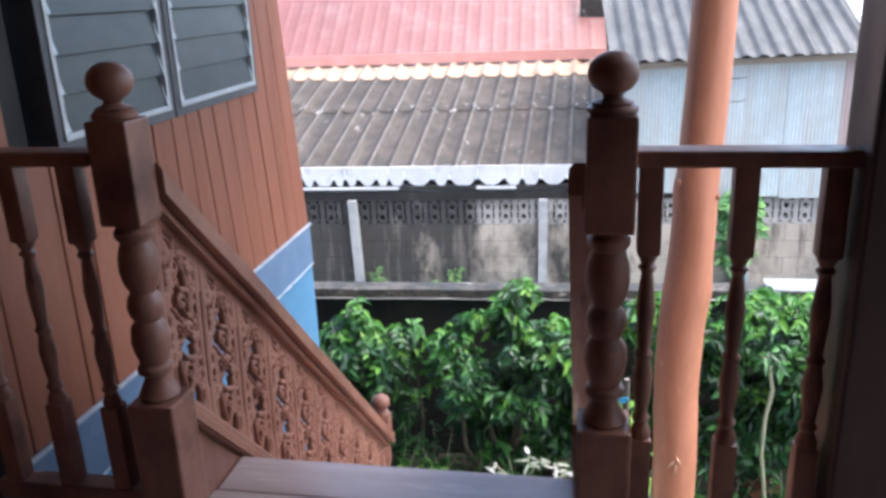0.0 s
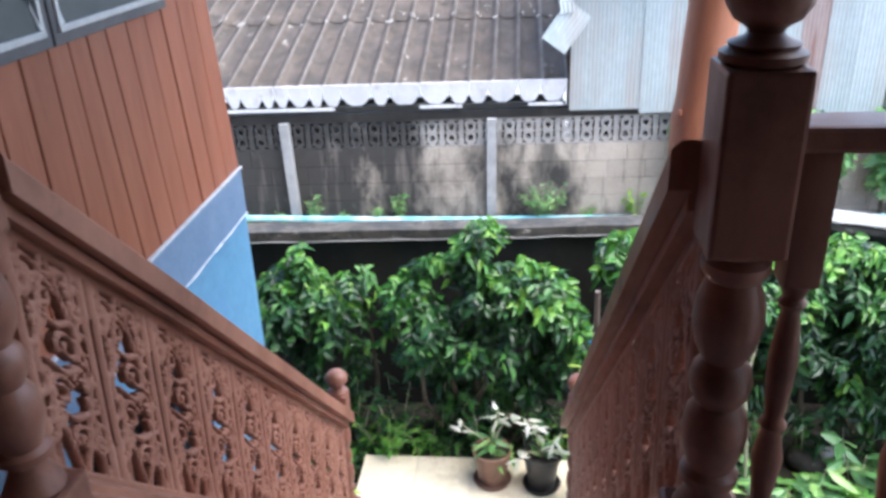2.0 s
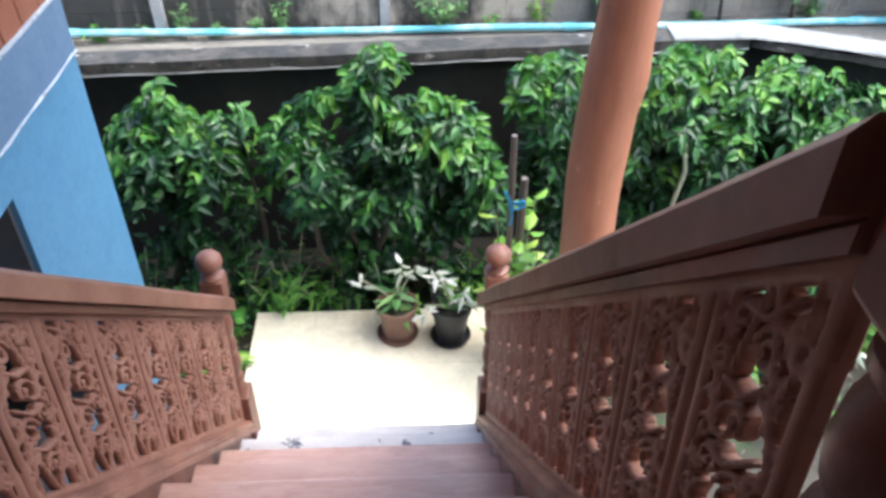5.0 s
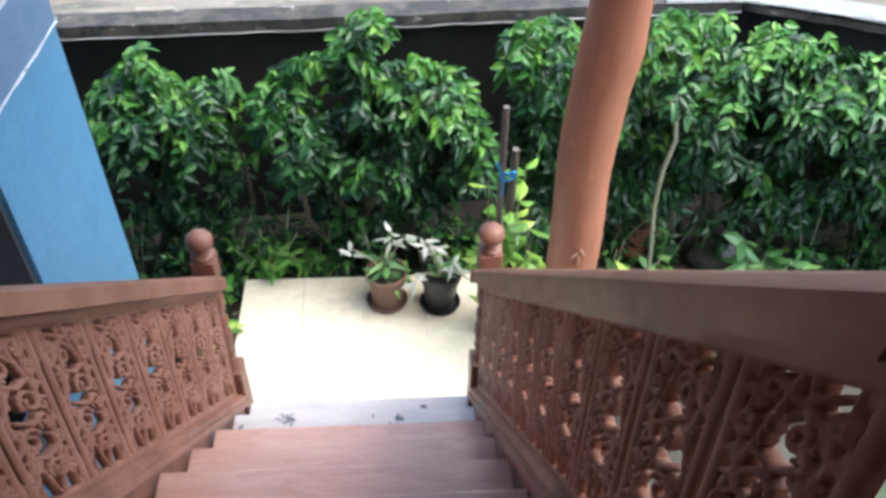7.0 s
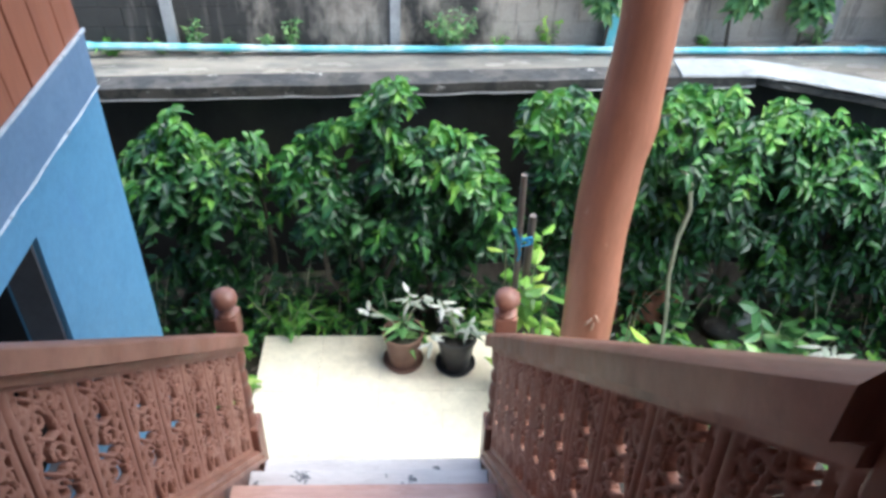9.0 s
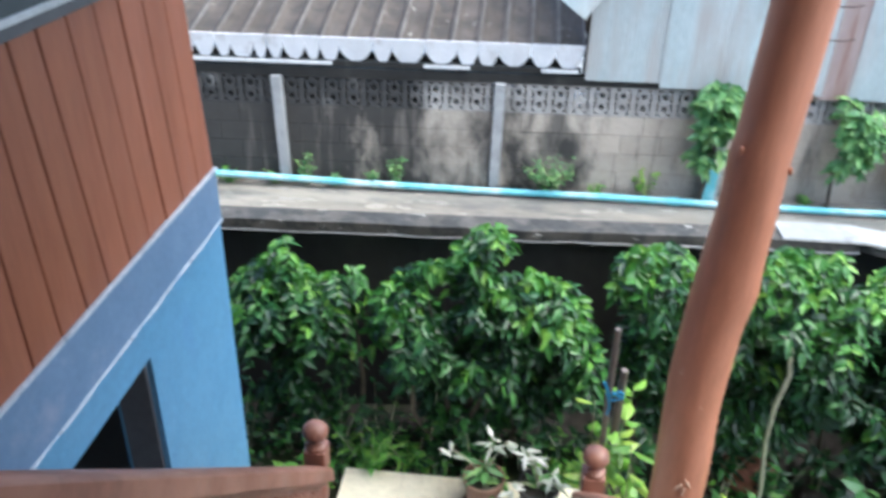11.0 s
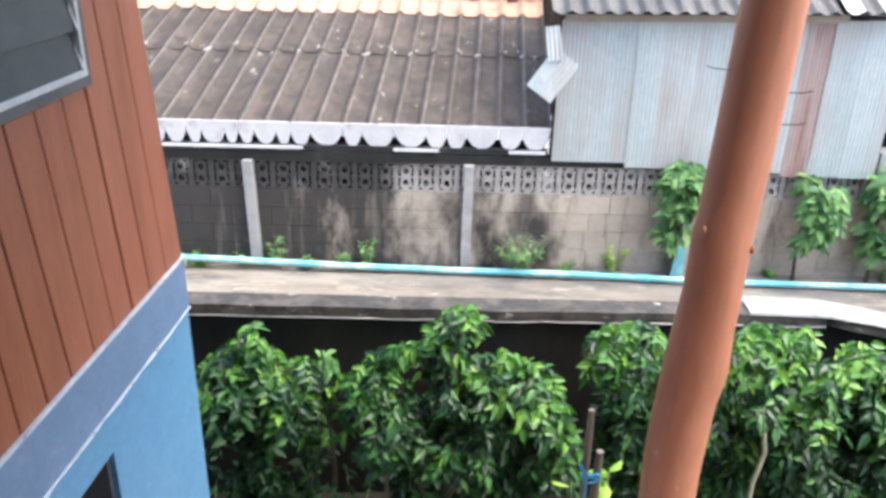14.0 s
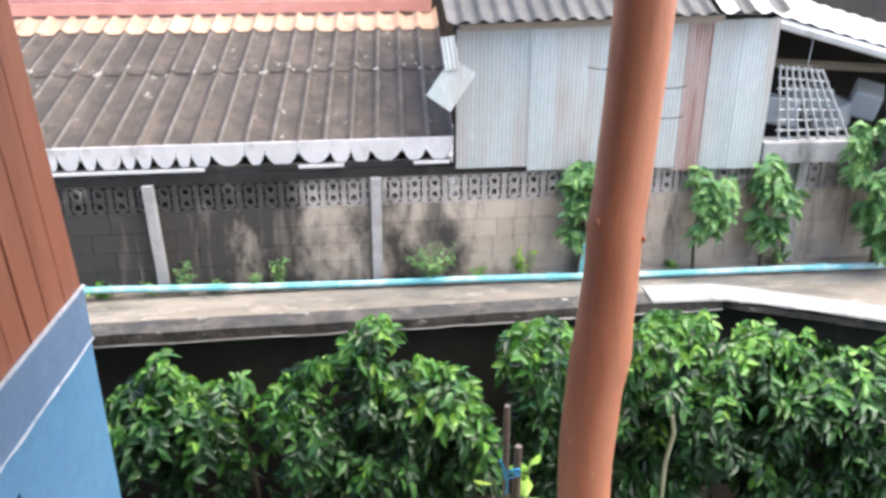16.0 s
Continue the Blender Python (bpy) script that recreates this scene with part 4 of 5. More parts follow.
def newel(name, at, ball_z, block, base, low, half, label):
    """A turned newel post. Heights of ball centre, square block and base above the world's zero; half: half width."""
    n = thing(name, label, "newel post", "newel posts", at=(at[0], at[1], 0))
    b = B()
    lathe(b, [(r, z + ball_z - 0.036) for r, z in BALL], 22)
    part("ball_finial", b, WOOD, n, smooth=True)
    b = B()
    zt = block[1]
    lathe(b, [(half * 0.9, zt), (half * 1.02, zt + 0.004), (half * 1.02, zt + 0.012), (half * 0.8, zt + 0.017), (half * 0.86, zt + 0.021), (half * 0.5, zt + 0.027), (0.016, zt + 0.034), (0.015, ball_z - 0.044), (0.02, ball_z - 0.036)], 18)
    part("neck", b, WOOD, n, smooth=True)
    b = B()
    box(b, -half, half, -half, half, block[0], block[1], 0.006)
    part("square_block", b, WOOD, n)
    z0, z1 = base, block[0]
    h = z1 - z0
    prof = [(0.9, 0), (1.0, 0.02), (0.8, 0.07), (0.62, 0.11), (0.62, 0.14), (0.85, 0.16), (0.85, 0.19), (0.66, 0.21), (0.86, 0.28), (0.95, 0.34), (0.86, 0.42), (0.62, 0.46),
            (0.82, 0.5), (0.88, 0.54), (0.8, 0.59), (0.58, 0.62), (0.84, 0.68), (0.95, 0.75), (0.9, 0.83), (0.7, 0.9), (0.9, 0.93), (0.9, 0.96), (0.68, 0.98), (0.95, 1.0)]
    b = B()
    lathe(b, [(r * half, z0 + f * h) for r, f in prof], 20)
    part("turned_shaft", b, WOOD, n, smooth=True)
    b = B()
    hb = half * 1.18
    box(b, -hb, hb, -hb, hb, low, base, 0.008)
    part("square_base", b, WOOD, n)
    return n


newel("newel_post", (-0.466, 0), 2.988, (2.705, 2.915), 2.31, LZ, 0.044, "turned dark-stained wooden newel post on the landing with ball finial")
newel("newel_post", (0.484, 0), 2.986, (2.705, 2.915), 2.31, LZ, 0.044, "turned dark-stained wooden newel post on the landing with ball finial")
newel("newel_post", (-0.475, 1.757), 1.33, (1.16, 1.262), 0.70, 0.42, 0.038, "weathered turned newel post at the stair's foot")
newel("newel_post", (0.475, 1.757), 1.33, (1.16, 1.262), 0.70, 0.42, 0.038, "weathered turned newel post at the stair's foot")


def landing_rail(x0, x1, xs, label):
    r = thing("landing_railing", label, "railing", "landing railings")
    b = B()
    box(b, x0, x1, -0.032, 0.032, 2.824, 2.854, 0.006)
    part("top_rail", b, WOOD, r)
    b = B()
    box(b, x0, x1, -0.025, 0.025, 2.03, 2.075, 0.005)
    part("bottom_rail", b, WOOD, r)
    for x in xs:
        b = B()
        box(b, -0.021, 0.021, -0.021, 0.021, 2.66, 2.824, 0.004)
        box(b, -0.021, 0.021, -0.021, 0.021, 2.075, 2.28, 0.004)
        prof = [(0.9, 0), (1, 0.03), (0.6, 0.08), (0.85, 0.11), (0.55, 0.14), (0.8, 0.26), (0.92, 0.34), (0.6, 0.44), (0.85, 0.47), (0.55, 0.5), (0.75, 0.62), (0.85, 0.72), (0.6, 0.86), (0.5, 0.9), (0.85, 0.93), (0.55, 0.95), (0.95, 1)]
        lathe(b, [(0.021 * q, 2.28 + f * 0.38) for q, f in prof], 14)
        part("baluster", b, WOOD, r, smooth=True, at=(x, 0, 0))
    return r


landing_rail(0.52, 0.90, (0.555, 0.715, 0.862), "dark wooden landing railing with turned balusters")
landing_rail(-0.92, -0.52, (-0.585, -0.72, -0.86), "dark wooden landing railing with turned balusters by the wall")


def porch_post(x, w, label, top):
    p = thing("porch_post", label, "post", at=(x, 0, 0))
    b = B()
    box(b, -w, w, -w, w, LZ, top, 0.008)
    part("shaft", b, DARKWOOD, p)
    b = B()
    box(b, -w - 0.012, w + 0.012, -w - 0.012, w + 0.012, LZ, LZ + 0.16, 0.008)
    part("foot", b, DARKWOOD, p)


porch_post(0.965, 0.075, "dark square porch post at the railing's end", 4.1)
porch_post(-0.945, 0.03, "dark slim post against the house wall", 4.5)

# ---- the log pillar ----
pillar = thing("log_pillar", "debarked orange-brown log pillar, slightly bent", "pillar", at=(0.92, 2.25, 0))
b = B()
zs = np.linspace(-0.12, 4.23, 62)
bend = lambda z: np.interp(z, (0, 0.6, 0.95, 1.2, 1.45, 1.7, 1.9, 2.2, 2.6, 3.0, 4.6), (-0.002, -0.008, -0.014, -0.026, -0.017, -0.008, 0.01, 0.014, 0.03, 0.04, 0.06))
thick = lambda z: np.interp(z, (0, 1.75, 1.9, 2.2, 3.0, 4.6), (0.108, 0.108, 0.104, 0.096, 0.094, 0.09))
ctr = [(float(np.mean([bend(z + d) for d in (-0.12, -0.06, 0, 0.06, 0.12)])), 0.015 * math.sin(z * 1.1)) for z in zs]
seg = 28
rings = []
for z, (cx, cy) in zip(zs, ctr):
    ring = []
    for i in range(seg):
        a = 2 * math.pi * i / seg
        r = float(thick(z)) + 0.012 * math.exp(-((z - 2.22) / 0.06) ** 2) * max(0, math.cos(a - 3.7)) + 0.012 * math.exp(-((z - 1.72) / 0.09) ** 2) * max(0, math.cos(a + 0.3)) + 0.005 * noise.noise((math.cos(a) * 1.2, math.sin(a) * 1.2, z * 1.6)) + 0.003 * noise.noise((math.cos(a) * 4, math.sin(a) * 4, z * 4))
        ring.append(b.verts.new((cx + r * math.cos(a), cy + r * math.sin(a), z)))
    rings.append(ring)
for p, q in zip(rings, rings[1:]):
    for i in range(seg):
        j = (i + 1) % seg
        b.faces.new((p[i], p[j], q[j], q[i]))
part("log", b, LOG, pillar, smooth=True)

# ---- hedge ----
def bush(name, label, blobs, seed, n, ln=0.077, w=0.037, material=LEAF, group="", stems=3, foot=None, per=9, shell=0.35):
    """A shrub: stems from the ground, and sprigs of drooping leaves through uneven rounded masses."""
    rg = np.random.default_rng(seed)
    ob = thing(name, label, "shrub", group)
    vol = np.array([bl[3] * bl[4] * bl[5] for bl in blobs]) ** 0.67
    pts = []
    while len(pts) < n:
        bl = blobs[rg.choice(len(blobs), p=vol / vol.sum())]
        d = rg.normal(0, 1, 3)
        d /= np.linalg.norm(d)
        r = rg.uniform(shell, 1.0) ** 0.5
        p = np.array(bl[:3]) + d * r * np.array(bl[3:6])
        k = 0.36 + 1.9 * noise.noise(Vector(p) * 3.9)
        if rg.uniform() < k * (0.95 + 0.05 * min(1, max(0, (p[2] - 0.25) / 0.5))) and p[2] > -0.1:
            pts.append(p)
    pts = np.array(pts)
    mid_b = np.mean([bl[:3] for bl in blobs], axis=0) + np.array([0, 0.35, 0])
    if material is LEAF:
        # paler leaves on the tops put the sky's light into the colour
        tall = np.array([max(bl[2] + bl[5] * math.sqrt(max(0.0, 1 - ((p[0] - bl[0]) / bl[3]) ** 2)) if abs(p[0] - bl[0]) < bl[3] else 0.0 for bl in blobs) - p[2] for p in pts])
        on_top = rg.uniform(0, 1, len(pts)) < np.clip(0.85 - tall / 0.33, 0.04, 0.85)
        part("new_growth", leaf_mesh("new_growth", sprays(rg, pts[on_top], per, ln * 0.95, w, mid_b), LITLEAF), LITLEAF, ob, "paler top leaves with sky light painted in")["kind"] = "stuff"
        pts = pts[~on_top]
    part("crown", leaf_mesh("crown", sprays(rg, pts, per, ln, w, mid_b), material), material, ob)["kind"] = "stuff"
    for k in range(stems):
        bl = blobs[k % len(blobs)]
        fx, fy, fz = foot or (bl[0] + rg.uniform(-0.2, 0.2), bl[1] + 0.05, -0.12)
        top = np.array(bl[:3]) + rg.normal(0, 0.05, 3) - np.array([0, 0, 0.08])
        fz = fz
        b = B()
        base = np.array([fx + rg.normal(0, 0.03), fy, fz])
        mid = (base + top) / 2 + rg.normal(0, 0.05, 3)
        tube(b, [base, (base + mid) / 2, mid, top], [0.022, 0.018, 0.014, 0.006], 7)
        part("stem", b, BARK, ob, smooth=True)
    return ob


G = "hedge shrubs"
bush("hedge_shrub", "dense glossy green hedge shrub by the blue wall",
     [(-1.06, 3.2, 0.82, 0.29, 0.22, 0.28), (-1.02, 3.24, 1.02, 0.1, 0.1, 0.22), (-0.70, 3.2, 0.99, 0.07, 0.08, 0.16), (-0.84, 3.18, 0.86, 0.2, 0.18, 0.2), (-0.95, 3.28, 0.42, 0.28, 0.14, 0.3)], 11, 400, group=G)
bush("hedge_shrub", "dense glossy green hedge shrub with a taller leader",
     [(-0.31, 3.16, 0.86, 0.2, 0.24, 0.28), (0.02, 3.14, 0.86, 0.34, 0.26, 0.32), (0.06, 3.2, 1.22, 0.14, 0.14, 0.21), (-0.2, 3.18, 1.06, 0.12, 0.13, 0.16), (0.30, 3.15, 0.94, 0.24, 0.22, 0.26), (0.45, 3.2, 0.66, 0.20, 0.2, 0.3), (0.0, 3.27, 0.42, 0.42, 0.18, 0.3)], 12, 800, group=G, stems=5)
bush("hedge_shrub", "glossy green hedge shrub behind the stakes",
     [(0.93, 3.3, 1.08, 0.2, 0.2, 0.28), (1.02, 3.34, 0.8, 0.24, 0.22, 0.34), (1.08, 3.34, 0.45, 0.24, 0.16, 0.3)], 13, 280, group=G)
bush("hedge_shrub", "broad glossy green hedge shrub with top leaves painted as lit",
     [(1.5, 3.2, 1.02, 0.34, 0.28, 0.38), (1.95, 3.14, 0.98, 0.38, 0.3, 0.38), (2.35, 3.08, 0.92, 0.36, 0.3, 0.38), (1.7, 3.26, 0.52, 0.5, 0.2, 0.36), (2.3, 3.18, 0.48, 0.45, 0.2, 0.36), (1.25, 3.3, 0.95, 0.25, 0.2, 0.32), (1.75, 3.35, 1.12, 0.3, 0.16, 0.2), (2.2, 3.25, 1.1, 0.32, 0.18, 0.2)], 14, 1500, group=G, stems=5)
bush("hedge_shrub", "broad glossy green hedge shrub at the far end",
     [(2.85, 2.95, 0.92, 0.4, 0.3, 0.4), (3.3, 2.75, 0.86, 0.4, 0.3, 0.4), (3.0, 3.0, 0.46, 0.5, 0.22, 0.38), (2.7, 3.1, 1.05, 0.3, 0.16, 0.22), (3.2, 2.9, 1.0, 0.3, 0.16, 0.22)], 15, 800, group=G, stems=4)


# ---- plants and things by the platform ----
def pot(name, at, r, h, material, label):
    p = thing(name, label, "plant pot", "flower pots", at=at)
    b = B()
    lathe(b, [(r * 0.66, 0), (r * 0.70, 0.01), (r * 0.92, h * 0.84), (r * 1.0, h * 0.85), (r * 1.02, h), (r * 0.92, h), (r * 0.88, h * 0.86), (r * 0.86, h * 0.84)], 24)
    part("pot_body", b, material, p, smooth=True)
    b = B()
    lathe(b, [(0.0, h * 0.8), (r * 0.87, h * 0.8), (r * 0.87, h * 0.84), (0.001, h * 0.87)], 16)
    part("potting_soil", b, SOIL, p)
    b = B()
    lathe(b, [(r * 0.5, 0.0), (r * 0.92, 0.001), (r * 1.02, 0.022), (r * 0.96, 0.022), (r * 0.85, 0.008)], 24)
    part("saucer", b, material, p, smooth=True)
    return p


pot("flower_pot", (0.103, 2.74, 0.0), 0.107, 0.22, POTBROWN, "brown clay flower pot standing on the platform")
pot("flower_pot", (0.38, 2.712, 0.0), 0.105, 0.23, POTBLACK, "black plastic flower pot standing on the platform")


def potted_plant(at, label, heads, green, seed):
    """A thin potted plant: stems, green lower leaves and pale upper leaves."""
    rg = np.random.default_rng(seed)
    p = thing("potted_plant", label, "plant", "potted plants", at=at)
    rows, low = [], []
    for hx, hy, hz in heads:
        b = B()
        tube(b, [(0, 0, 0), (hx * 0.35, hy * 0.4, hz * 0.55), (hx, hy, hz)], [0.006, 0.005, 0.003], 6)
        part("stem", b, HOSE, p, smooth=True)
        for k in range(6):
            a = rg.uniform(0, 6.28)
            e = rg.uniform(-0.5, 0.6)
            rows.append([hx, hy, hz - 0.012 * k, math.cos(a) * math.cos(e), math.sin(a) * math.cos(e), math.sin(e), -math.sin(a), math.cos(a), 0.2, rg.uniform(0.06, 0.11), rg.uniform(0.022, 0.035)])
    for k in range(green):
        a, e = rg.uniform(0, 6.28), rg.uniform(-0.2, 0.7)
        low.append([0, 0, rg.uniform(0.0, 0.12), math.cos(a) * math.cos(e), math.sin(a) * math.cos(e), math.sin(e), -math.sin(a), math.cos(a), 0.2, rg.uniform(0.08, 0.15), rg.uniform(0.035, 0.05)])
    part("pale_leaves", leaf_mesh("pale_leaves", np.array(rows), GHOST), GHOST, p, "whitish variegated leaves")
    part("green_leaves", leaf_mesh("green_leaves", np.array(low), LEAFP), LEAFP, p)


potted_plant((0.103, 2.74, 0.185), "thin potted plant with a few whitish leaves", [(-0.17, 0, 0.2), (0.03, 0.03, 0.27), (0.1, 0.02, 0.26)], 14, 2)
potted_plant((0.38, 2.712, 0.195), "potted plant with whitish variegated leaves", [(-0.08, 0, 0.25), (-0.03, 0.03, 0.18), (0.06, -0.02, 0.13), (-0.13, -0.05, 0.08), (0.1, 0.0, 0.06)], 8, 3)

# stakes with a blue ribbon
for k, (x, y, ztop, dx, r) in enumerate(((0.635, 2.52, 1.33, -0.02, 0.015), (0.672, 2.55, 1.1, 0.004, 0.019))):
    b = B()
    pts = [(0, 0, -0.15), (dx * 0.4, 0, ztop * 0.4), (dx * 0.8, 0.01, ztop * 0.8), (dx, 0, ztop)]
    tube(b, pts, [r, r * 0.95, r * 1.02, r * 0.85], 9)
    tagged(part("stake", b, STICK, smooth=True, at=(x, y, 0)), ("tall grey wooden stake in the soil", "short thick grey wooden stake in the soil")[k], "stake", "garden stakes")
tie = thing("ribbon_tie", "bright blue plastic ribbon tied round the stakes", "ribbon", at=(0.615, 2.49, 0.99))
b = B()
ribbon(b, [(0.036 * math.cos(a), 0.012 * math.sin(a * 2)) for a in np.linspace(0, 6.1, 16)], 0.008, 0.01)
bmesh.ops.transform(b, matrix=pose(0.03, 0.03, 0, 0, 0, 90), verts=b.verts)
part("loop", b, RIBBON, tie)
for u, v, w in ((-0.03, 0.1, 0.014), (0.0, -0.08, 0.01), (0.06, 0.02, 0.006)):
    b = B()
    ribbon(b, [(0, 0), (u * 0.5 + 0.006, v * 0.5), (u, v)], w, 0.004)
    bmesh.ops.transform(b, matrix=pose(0, -0.02, 0, 0, 0, -90), verts=b.verts)
    part("tail", b, RIBBON, tie)

# pale hose-like vine stem
b = B()
tube(b, [(1.53, 2.84, -0.1), (1.51, 2.85, 0.2), (1.47, 2.86, 0.5), (1.475, 2.88, 0.72), (1.5, 2.88, 0.9), (1.475, 2.9, 1.05), (1.43, 2.93, 1.1)], 0.011, 7)
tagged(part("vine_stem", b, HOSE, smooth=True), "pale bare vine stem rising by the hedge", "vine")


def herb(at, label, n, ln, w, height, spread, material, seed, group="", name="garden_plant"):
    """A low leafy plant from short stems."""
    rg = np.random.default_rng(seed)
    p = thing(name, label, "plant", group, at=at)
    rows = []
    ns = max(3, n // 12)
    tops = []
    for s in range(ns):
        a, q = rg.uniform(0, 6.28), spread * math.sqrt(rg.uniform(0, 1))
        tops.append((q * math.cos(a), q * math.sin(a), height * rg.uniform(0.5, 1.0)))
    b = B()
    for t in tops:
        tube(b, [(t[0] * 0.2, t[1] * 0.2, -0.03), (t[0] * 0.6, t[1] * 0.6, t[2] * 0.6), t], [0.005, 0.004, 0.002], 5)
    part("stem", b, HOSE, p)
    for k in range(n):
        t = tops[k % ns]
        f = rg.uniform(0.25, 1.0)
        a, e = rg.uniform(0, 6.28), rg.uniform(-0.4, 0.6)
        rows.append([t[0] * f, t[1] * f, t[2] * f, math.cos(a) * math.cos(e), math.sin(a) * math.cos(e), math.sin(e), -math.sin(a), math.cos(a), rg.normal(0, 0.3), ln * rg.uniform(0.6, 1.2), w * rg.uniform(0.7, 1.2)])
    part("foliage", leaf_mesh("foliage", np.array(rows), material), material, p)
    return p


herb((0.63, 2.58, -0.1), "bright yellow-green young plant beside the stakes", 54, 0.125, 0.07, 1.02, 0.18, LEAFY, 21)
herb((0.79, 2.5, -0.1), "bright yellow-green young plant beside the stakes", 46, 0.14, 0.085, 0.9, 0.14, LEAFY, 22)
herb((1.19, 2.5, -0.1), "young plant with large pale leaves by the pillar", 10, 0.2, 0.1, 0.74, 0.06, LEAFY, 23)
herb((-0.55, 3.02, -0.1), "bright feathery weed at the platform's edge", 150, 0.10, 0.022, 0.34, 0.22, WEED, 24)
herb((-0.28, 3.04, -0.1), "bright feathery weed at the platform's edge", 80, 0.10, 0.024, 0.24, 0.2, WEED, 25)
herb((-0.9, 2.85, -0.1), "low broad-leaved weed by the blue wall", 60, 0.11, 0.06, 0.3, 0.22, WEED, 26)
herb((-0.78, 2.55, -0.1), "low broad-leaved weed by the blue wall", 40, 0.11, 0.06, 0.26, 0.16, LEAFY, 27)
herb((0.05, 3.04, -0.1), "low green weed under the hedge", 60, 0.09, 0.04, 0.24, 0.25, WEED, 28)
herb((0.5, 3.02, -0.1), "low green weed under the hedge", 70, 0.10, 0.045, 0.3, 0.2, WEED, 29)
for k, (x, y) in enumerate(((1.45, 2.85), (1.75, 2.9), (2.05, 2.75), (2.3, 2.85), (2.55, 2.6), (1.9, 2.55), (1.35, 2.5), (2.8, 2.7))):
    herb((x, y, -0.1), "low dusty green weed on the soil", 34, 0.10, 0.05, 0.2, 0.2, WEED if k % 3 else LEAFP, 40 + k, "low weeds")


herb((1.82, 2.66, -0.1), "broad pale grey-green weed on the soil", 30, 0.17, 0.085, 0.3, 0.16, LEAFP, 31)
herb((2.12, 2.8, -0.1), "broad pale grey-green weed on the soil", 34, 0.18, 0.09, 0.3, 0.18, LEAFP, 32)
herb((2.42, 2.62, -0.1), "whitish variegated plant on the soil", 46, 0.13, 0.045, 0.3, 0.16, GHOST, 33)

for k, x in enumerate(np.arange(-1.3, 3.0, 0.27)):
    herb((float(x), 3.12 - 0.25 * max(0.0, float(x) - 2.0) + 0.06 * math.sin(k * 2.1), -0.1), "low dark green seedling under the hedge", 70, 0.085, 0.042, 0.5, 0.2, LEAF, 140 + k, "hedge seedlings")


def stone(at, r, material, label, category, seed, squash=0.6, name="stone"):
    b = B()
    bmesh.ops.create_icosphere(b, subdivisions=3, radius=r)
    for v in b.verts:
        v.co *= 1 + 0.28 * noise.noise(v.co * (2.2 / r) * 0.4 + Vector((seed, 0, 0)))
        v.co.z *= squash
    tagged(part(name, b, material, smooth=True, at=at), label, category)


CLAY = surface("red_clay", (0.22, 0.085, 0.05), (0.34, 0.14, 0.085), 8, rough=(0.6, 0.8), bump=0.3)
stone((1.58, 3.2, -0.02), 0.15, CLAY, "reddish broken clay lump on the soil", "clay lump", 1, name="clay_lump")
stone((1.97, 3.08, -0.05), 0.15, COPING, "pale grey stone on the soil", "stone", 2)
stone((2.05, 3.0, 0.035), 0.065, WHITE, "small white stone lying on another", "stone", 3)
stone((2.9, 2.55, -0.08), 0.07, COPING, "small grey stone on the soil", "stone", 4)

# twigs and nails on the pillar
for k, (z, a, l) in enumerate(((2.78, 3.3, 0.07), (2.72, -0.3, 0.06), (2.62, -0.25, 0.06), (1.75, 0.1, 0.03))):
    b = B()
    c, s = math.cos(a), math.sin(a)
    tube(b, [(0.04 + 0.085 * c, 0.085 * s, z), (0.035 + (0.1 + l * 0.6) * c, (0.1 + l * 0.6) * s, z + 0.004), (0.035 + (0.1 + l) * c, (0.1 + l) * s, z + 0.012)], 0.002, 5)
    part("nail", b, DARKWOOD, pillar)
for z, a, r in ((2.27, 3.75, 0.014), (2.2, -0.4, 0.012)):
    b = B()
    bmesh.ops.create_icosphere(b, subdivisions=2, radius=r)
    bmesh.ops.transform(b, matrix=pose(0.012 + 0.1 * math.cos(a), 0.1 * math.sin(a), z) @ Matrix.Diagonal((0.6, 0.6, 1.2, 1)), verts=b.verts)
    part("knot", b, LOG, pillar, "small knot scar", smooth=True)

# pale scratched scar low on the pillar
SCAR = surface("bare_scar_wood", (0.5, 0.3, 0.2), (0.66, 0.46, 0.34), 20, rough=(0.6, 0.8), bump=0.2)
for du, dz, turn in ((-0.02, 0.0, 35), (0.012, 0.02, -30), (0.0, -0.025, 5)):
    b = B()
    bmesh.ops.create_icosphere(b, subdivisions=2, radius=0.024)
    bmesh.ops.transform(b, matrix=pose(-0.018 + du, -0.1065, 0.85 + dz, 0, turn, 0) @ Matrix.Diagonal((0.25, 0.22, 1.1, 1)), verts=b.verts)
    part("scar", b, SCAR, pillar, "pale scratched scar", smooth=True)

# ---- plants along the neighbour's fence ----
V = "fence creepers"
for k, (x, z0, z1, w) in enumerate(((2.02, 0.2, 1.0, 0.17), (3.33, 0.25, 0.95, 0.22), (4.02, 0.2, 1.12, 0.24))):
    bush("fence_creeper", "leafy green creeper hanging on the block fence",
         [(x, lane(x, 7.02), z1 - 0.15, w, 0.14, 0.2), (x + 0.03, lane(x, 7.0), (z0 + z1) / 2, w * 0.85, 0.14, (z1 - z0) * 0.4), (x, lane(x, 7.02), z0 + 0.1, w * 0.55, 0.1, 0.16)], 60 + k, 75, 0.14, 0.07, LEAFP, V, 1, (x, lane(x, 7.05), -0.22), per=7)
bush("fence_shrub", "tall leafy shrub at the fence's end", [(5.15, 7.1, 1.1, 0.4, 0.3, 0.6), (5.3, 7.1, 0.5, 0.4, 0.3, 0.5)], 66, 240, 0.14, 0.065, LEAFP, "", 3, (5.2, 7.2, -0.22), per=8)
W2 = "lane weeds"
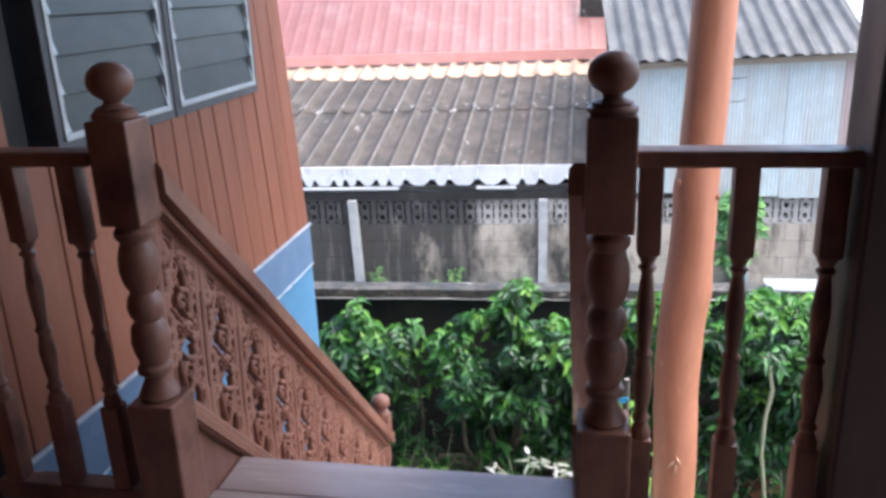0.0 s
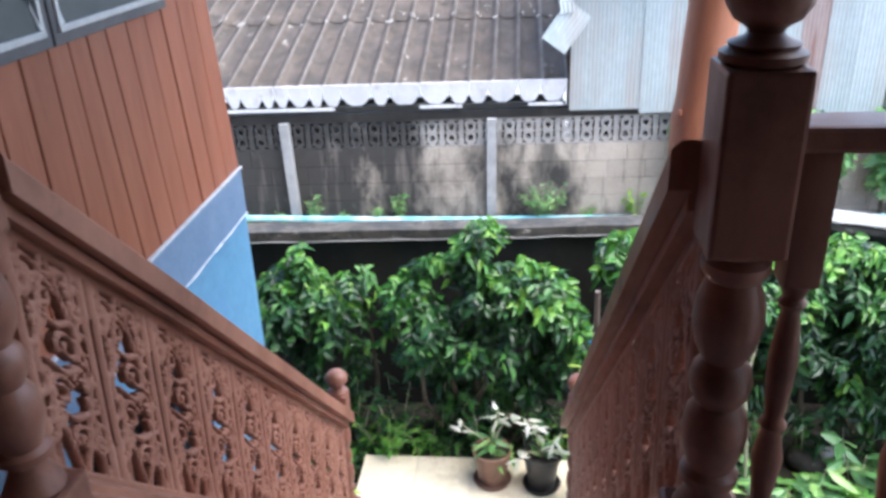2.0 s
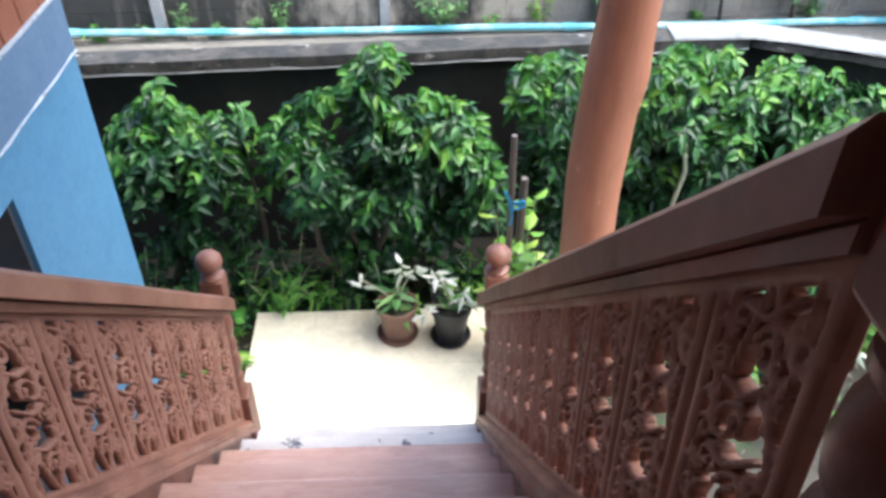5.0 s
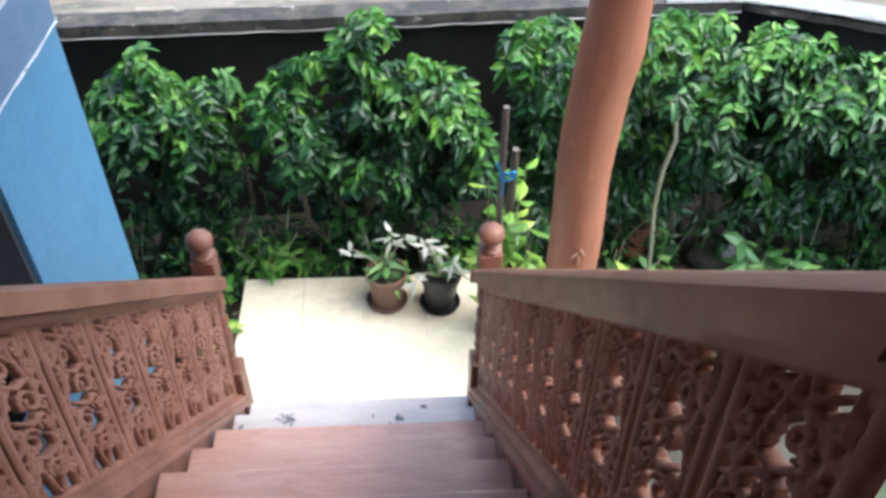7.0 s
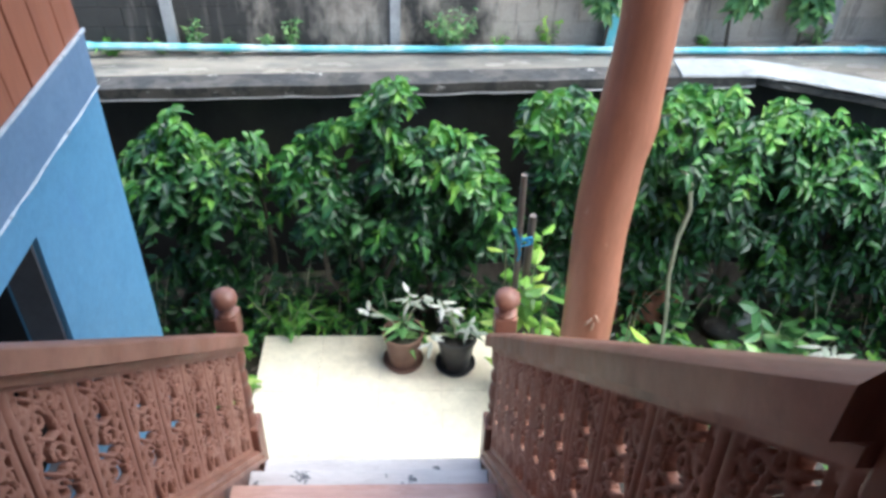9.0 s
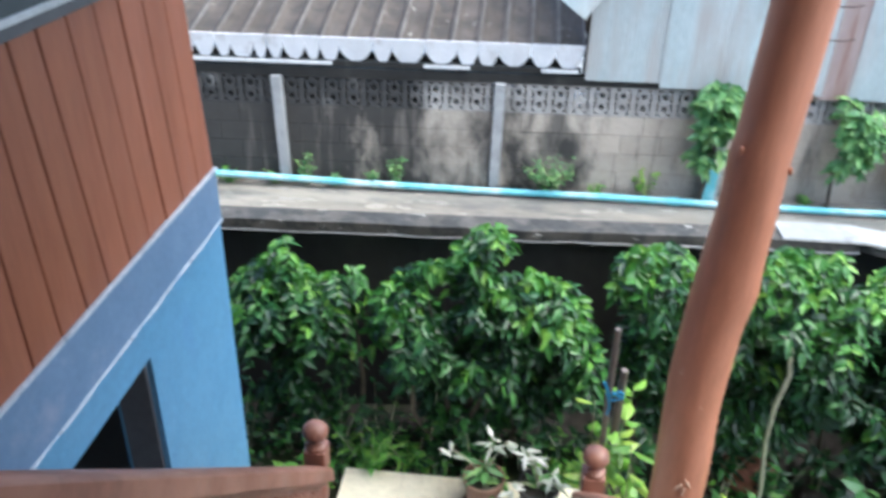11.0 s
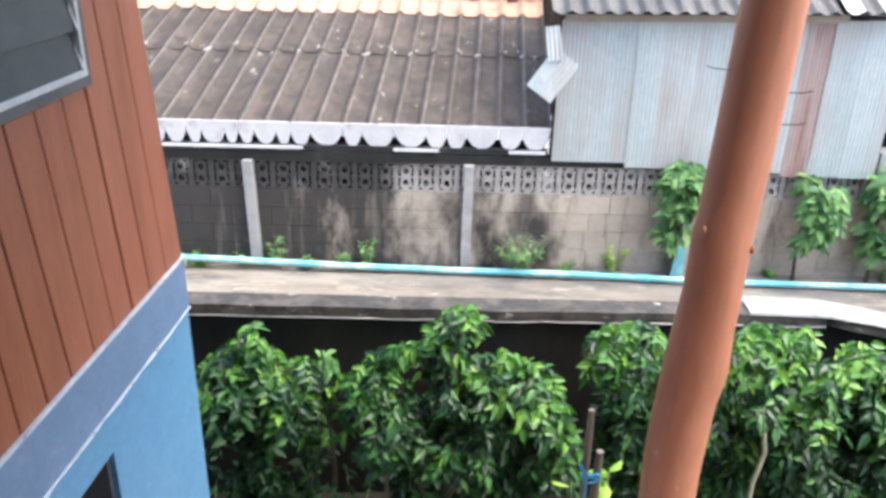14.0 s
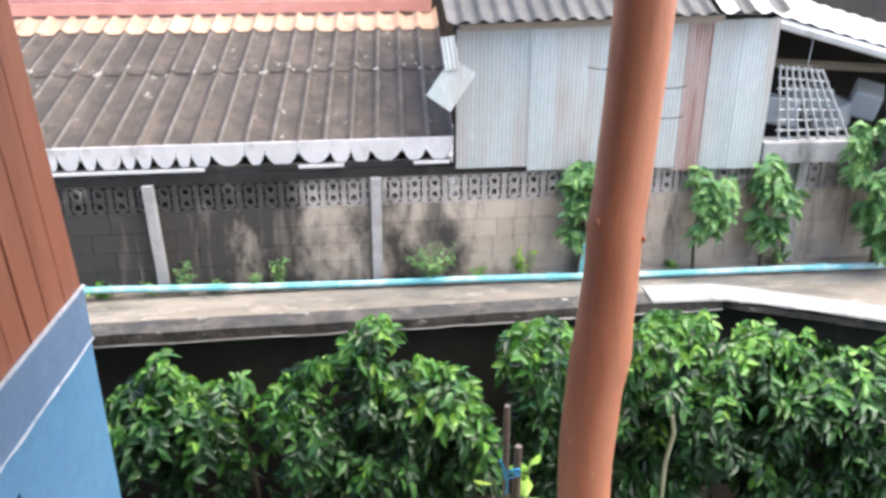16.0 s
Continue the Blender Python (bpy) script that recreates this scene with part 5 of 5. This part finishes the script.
for k, (x, h, s, n, m) in enumerate(((0.51, 0.4, 0.24, 150, LEAFP), (1.48, 0.26, 0.1, 26, LEAFY), (-1.93, 0.26, 0.07, 34, LEAFP), (-1.62, 0.14, 0.06, 20, LEAFP), (-1.25, 0.18, 0.08, 30, LEAFP),
                                (-1.02, 0.27, 0.08, 36, LEAFP), (-2.7, 0.13, 0.14, 40, WEED), (-3.05, 0.15, 0.1, 26, WEED), (4.26, 0.2, 0.18, 60, LEAFP), (1.0, 0.12, 0.06, 16, WEED), (3.1, 0.1, 0.06, 14, WEED), (-2.25, 0.12, 0.12, 24, WEED))):
    herb((x, lane(x, 7.11), -0.22), "green weed growing at the foot of the fence", int(n * 2.6), 0.075, 0.028, h * 1.3, s * 1.2, m, 80 + k, W2, "lane_weed")
b = B()
box(b, -0.06, 0.06, -0.03, 0.03, -0.22, 0.12, 0.008)
tagged(part("blue_stub", b, PIPE, at=(2.1, lane(2.1, 7.08), 0)), "short blue plastic stub at the fence's foot", "pipe stub")

# ground cover and leaf litter, too many to count
def scatter(name, label, areas, n, ln, w, material, seed, category):
    rg = np.random.default_rng(seed)
    rows = []
    for k in range(n):
        x0, x1, y0, y1 = areas[rg.integers(len(areas))]
        x, y = rg.uniform(x0, x1), rg.uniform(y0, y1)
        if noise.noise((x * 2.3, y * 2.3, seed)) < -0.12:
            continue
        a, e = rg.uniform(0, 6.28), rg.uniform(-0.2, 0.8)
        h = rg.uniform(0.0, 0.13) if material is not STICK and material is not POTBROWN else 0.0
        e = e if h else 0.1
        rows.append([x, y, -0.105 + h, math.cos(a) * math.cos(e), math.sin(a) * math.cos(e), math.sin(e), -math.sin(a), math.cos(a), rg.normal(0, 0.3), ln * rg.uniform(0.5, 1.2), w * rg.uniform(0.6, 1.2)])
    ob = part(name, leaf_mesh(name, np.array(rows), material), material)
    tagged(ob, label, category, kind="stuff")


AREAS = [(0.75, 3.3, 2.0, 3.1), (0.75, 3.3, 2.4, 3.2), (-1.4, -0.68, 2.45, 3.3), (-0.7, 0.8, 2.96, 3.4)]
scatter("ground_cover", "low dark green ground cover on the wet soil", AREAS, 3000, 0.06, 0.032, LEAF, 5, "ground cover")
scatter("weed_cover", "sparse bright weeds among the ground cover", AREAS, 700, 0.07, 0.034, WEED, 6, "weeds")
scatter("leaf_litter", "brown fallen leaves on the wet soil", AREAS, 700, 0.06, 0.03, STICK, 7, "leaf litter")
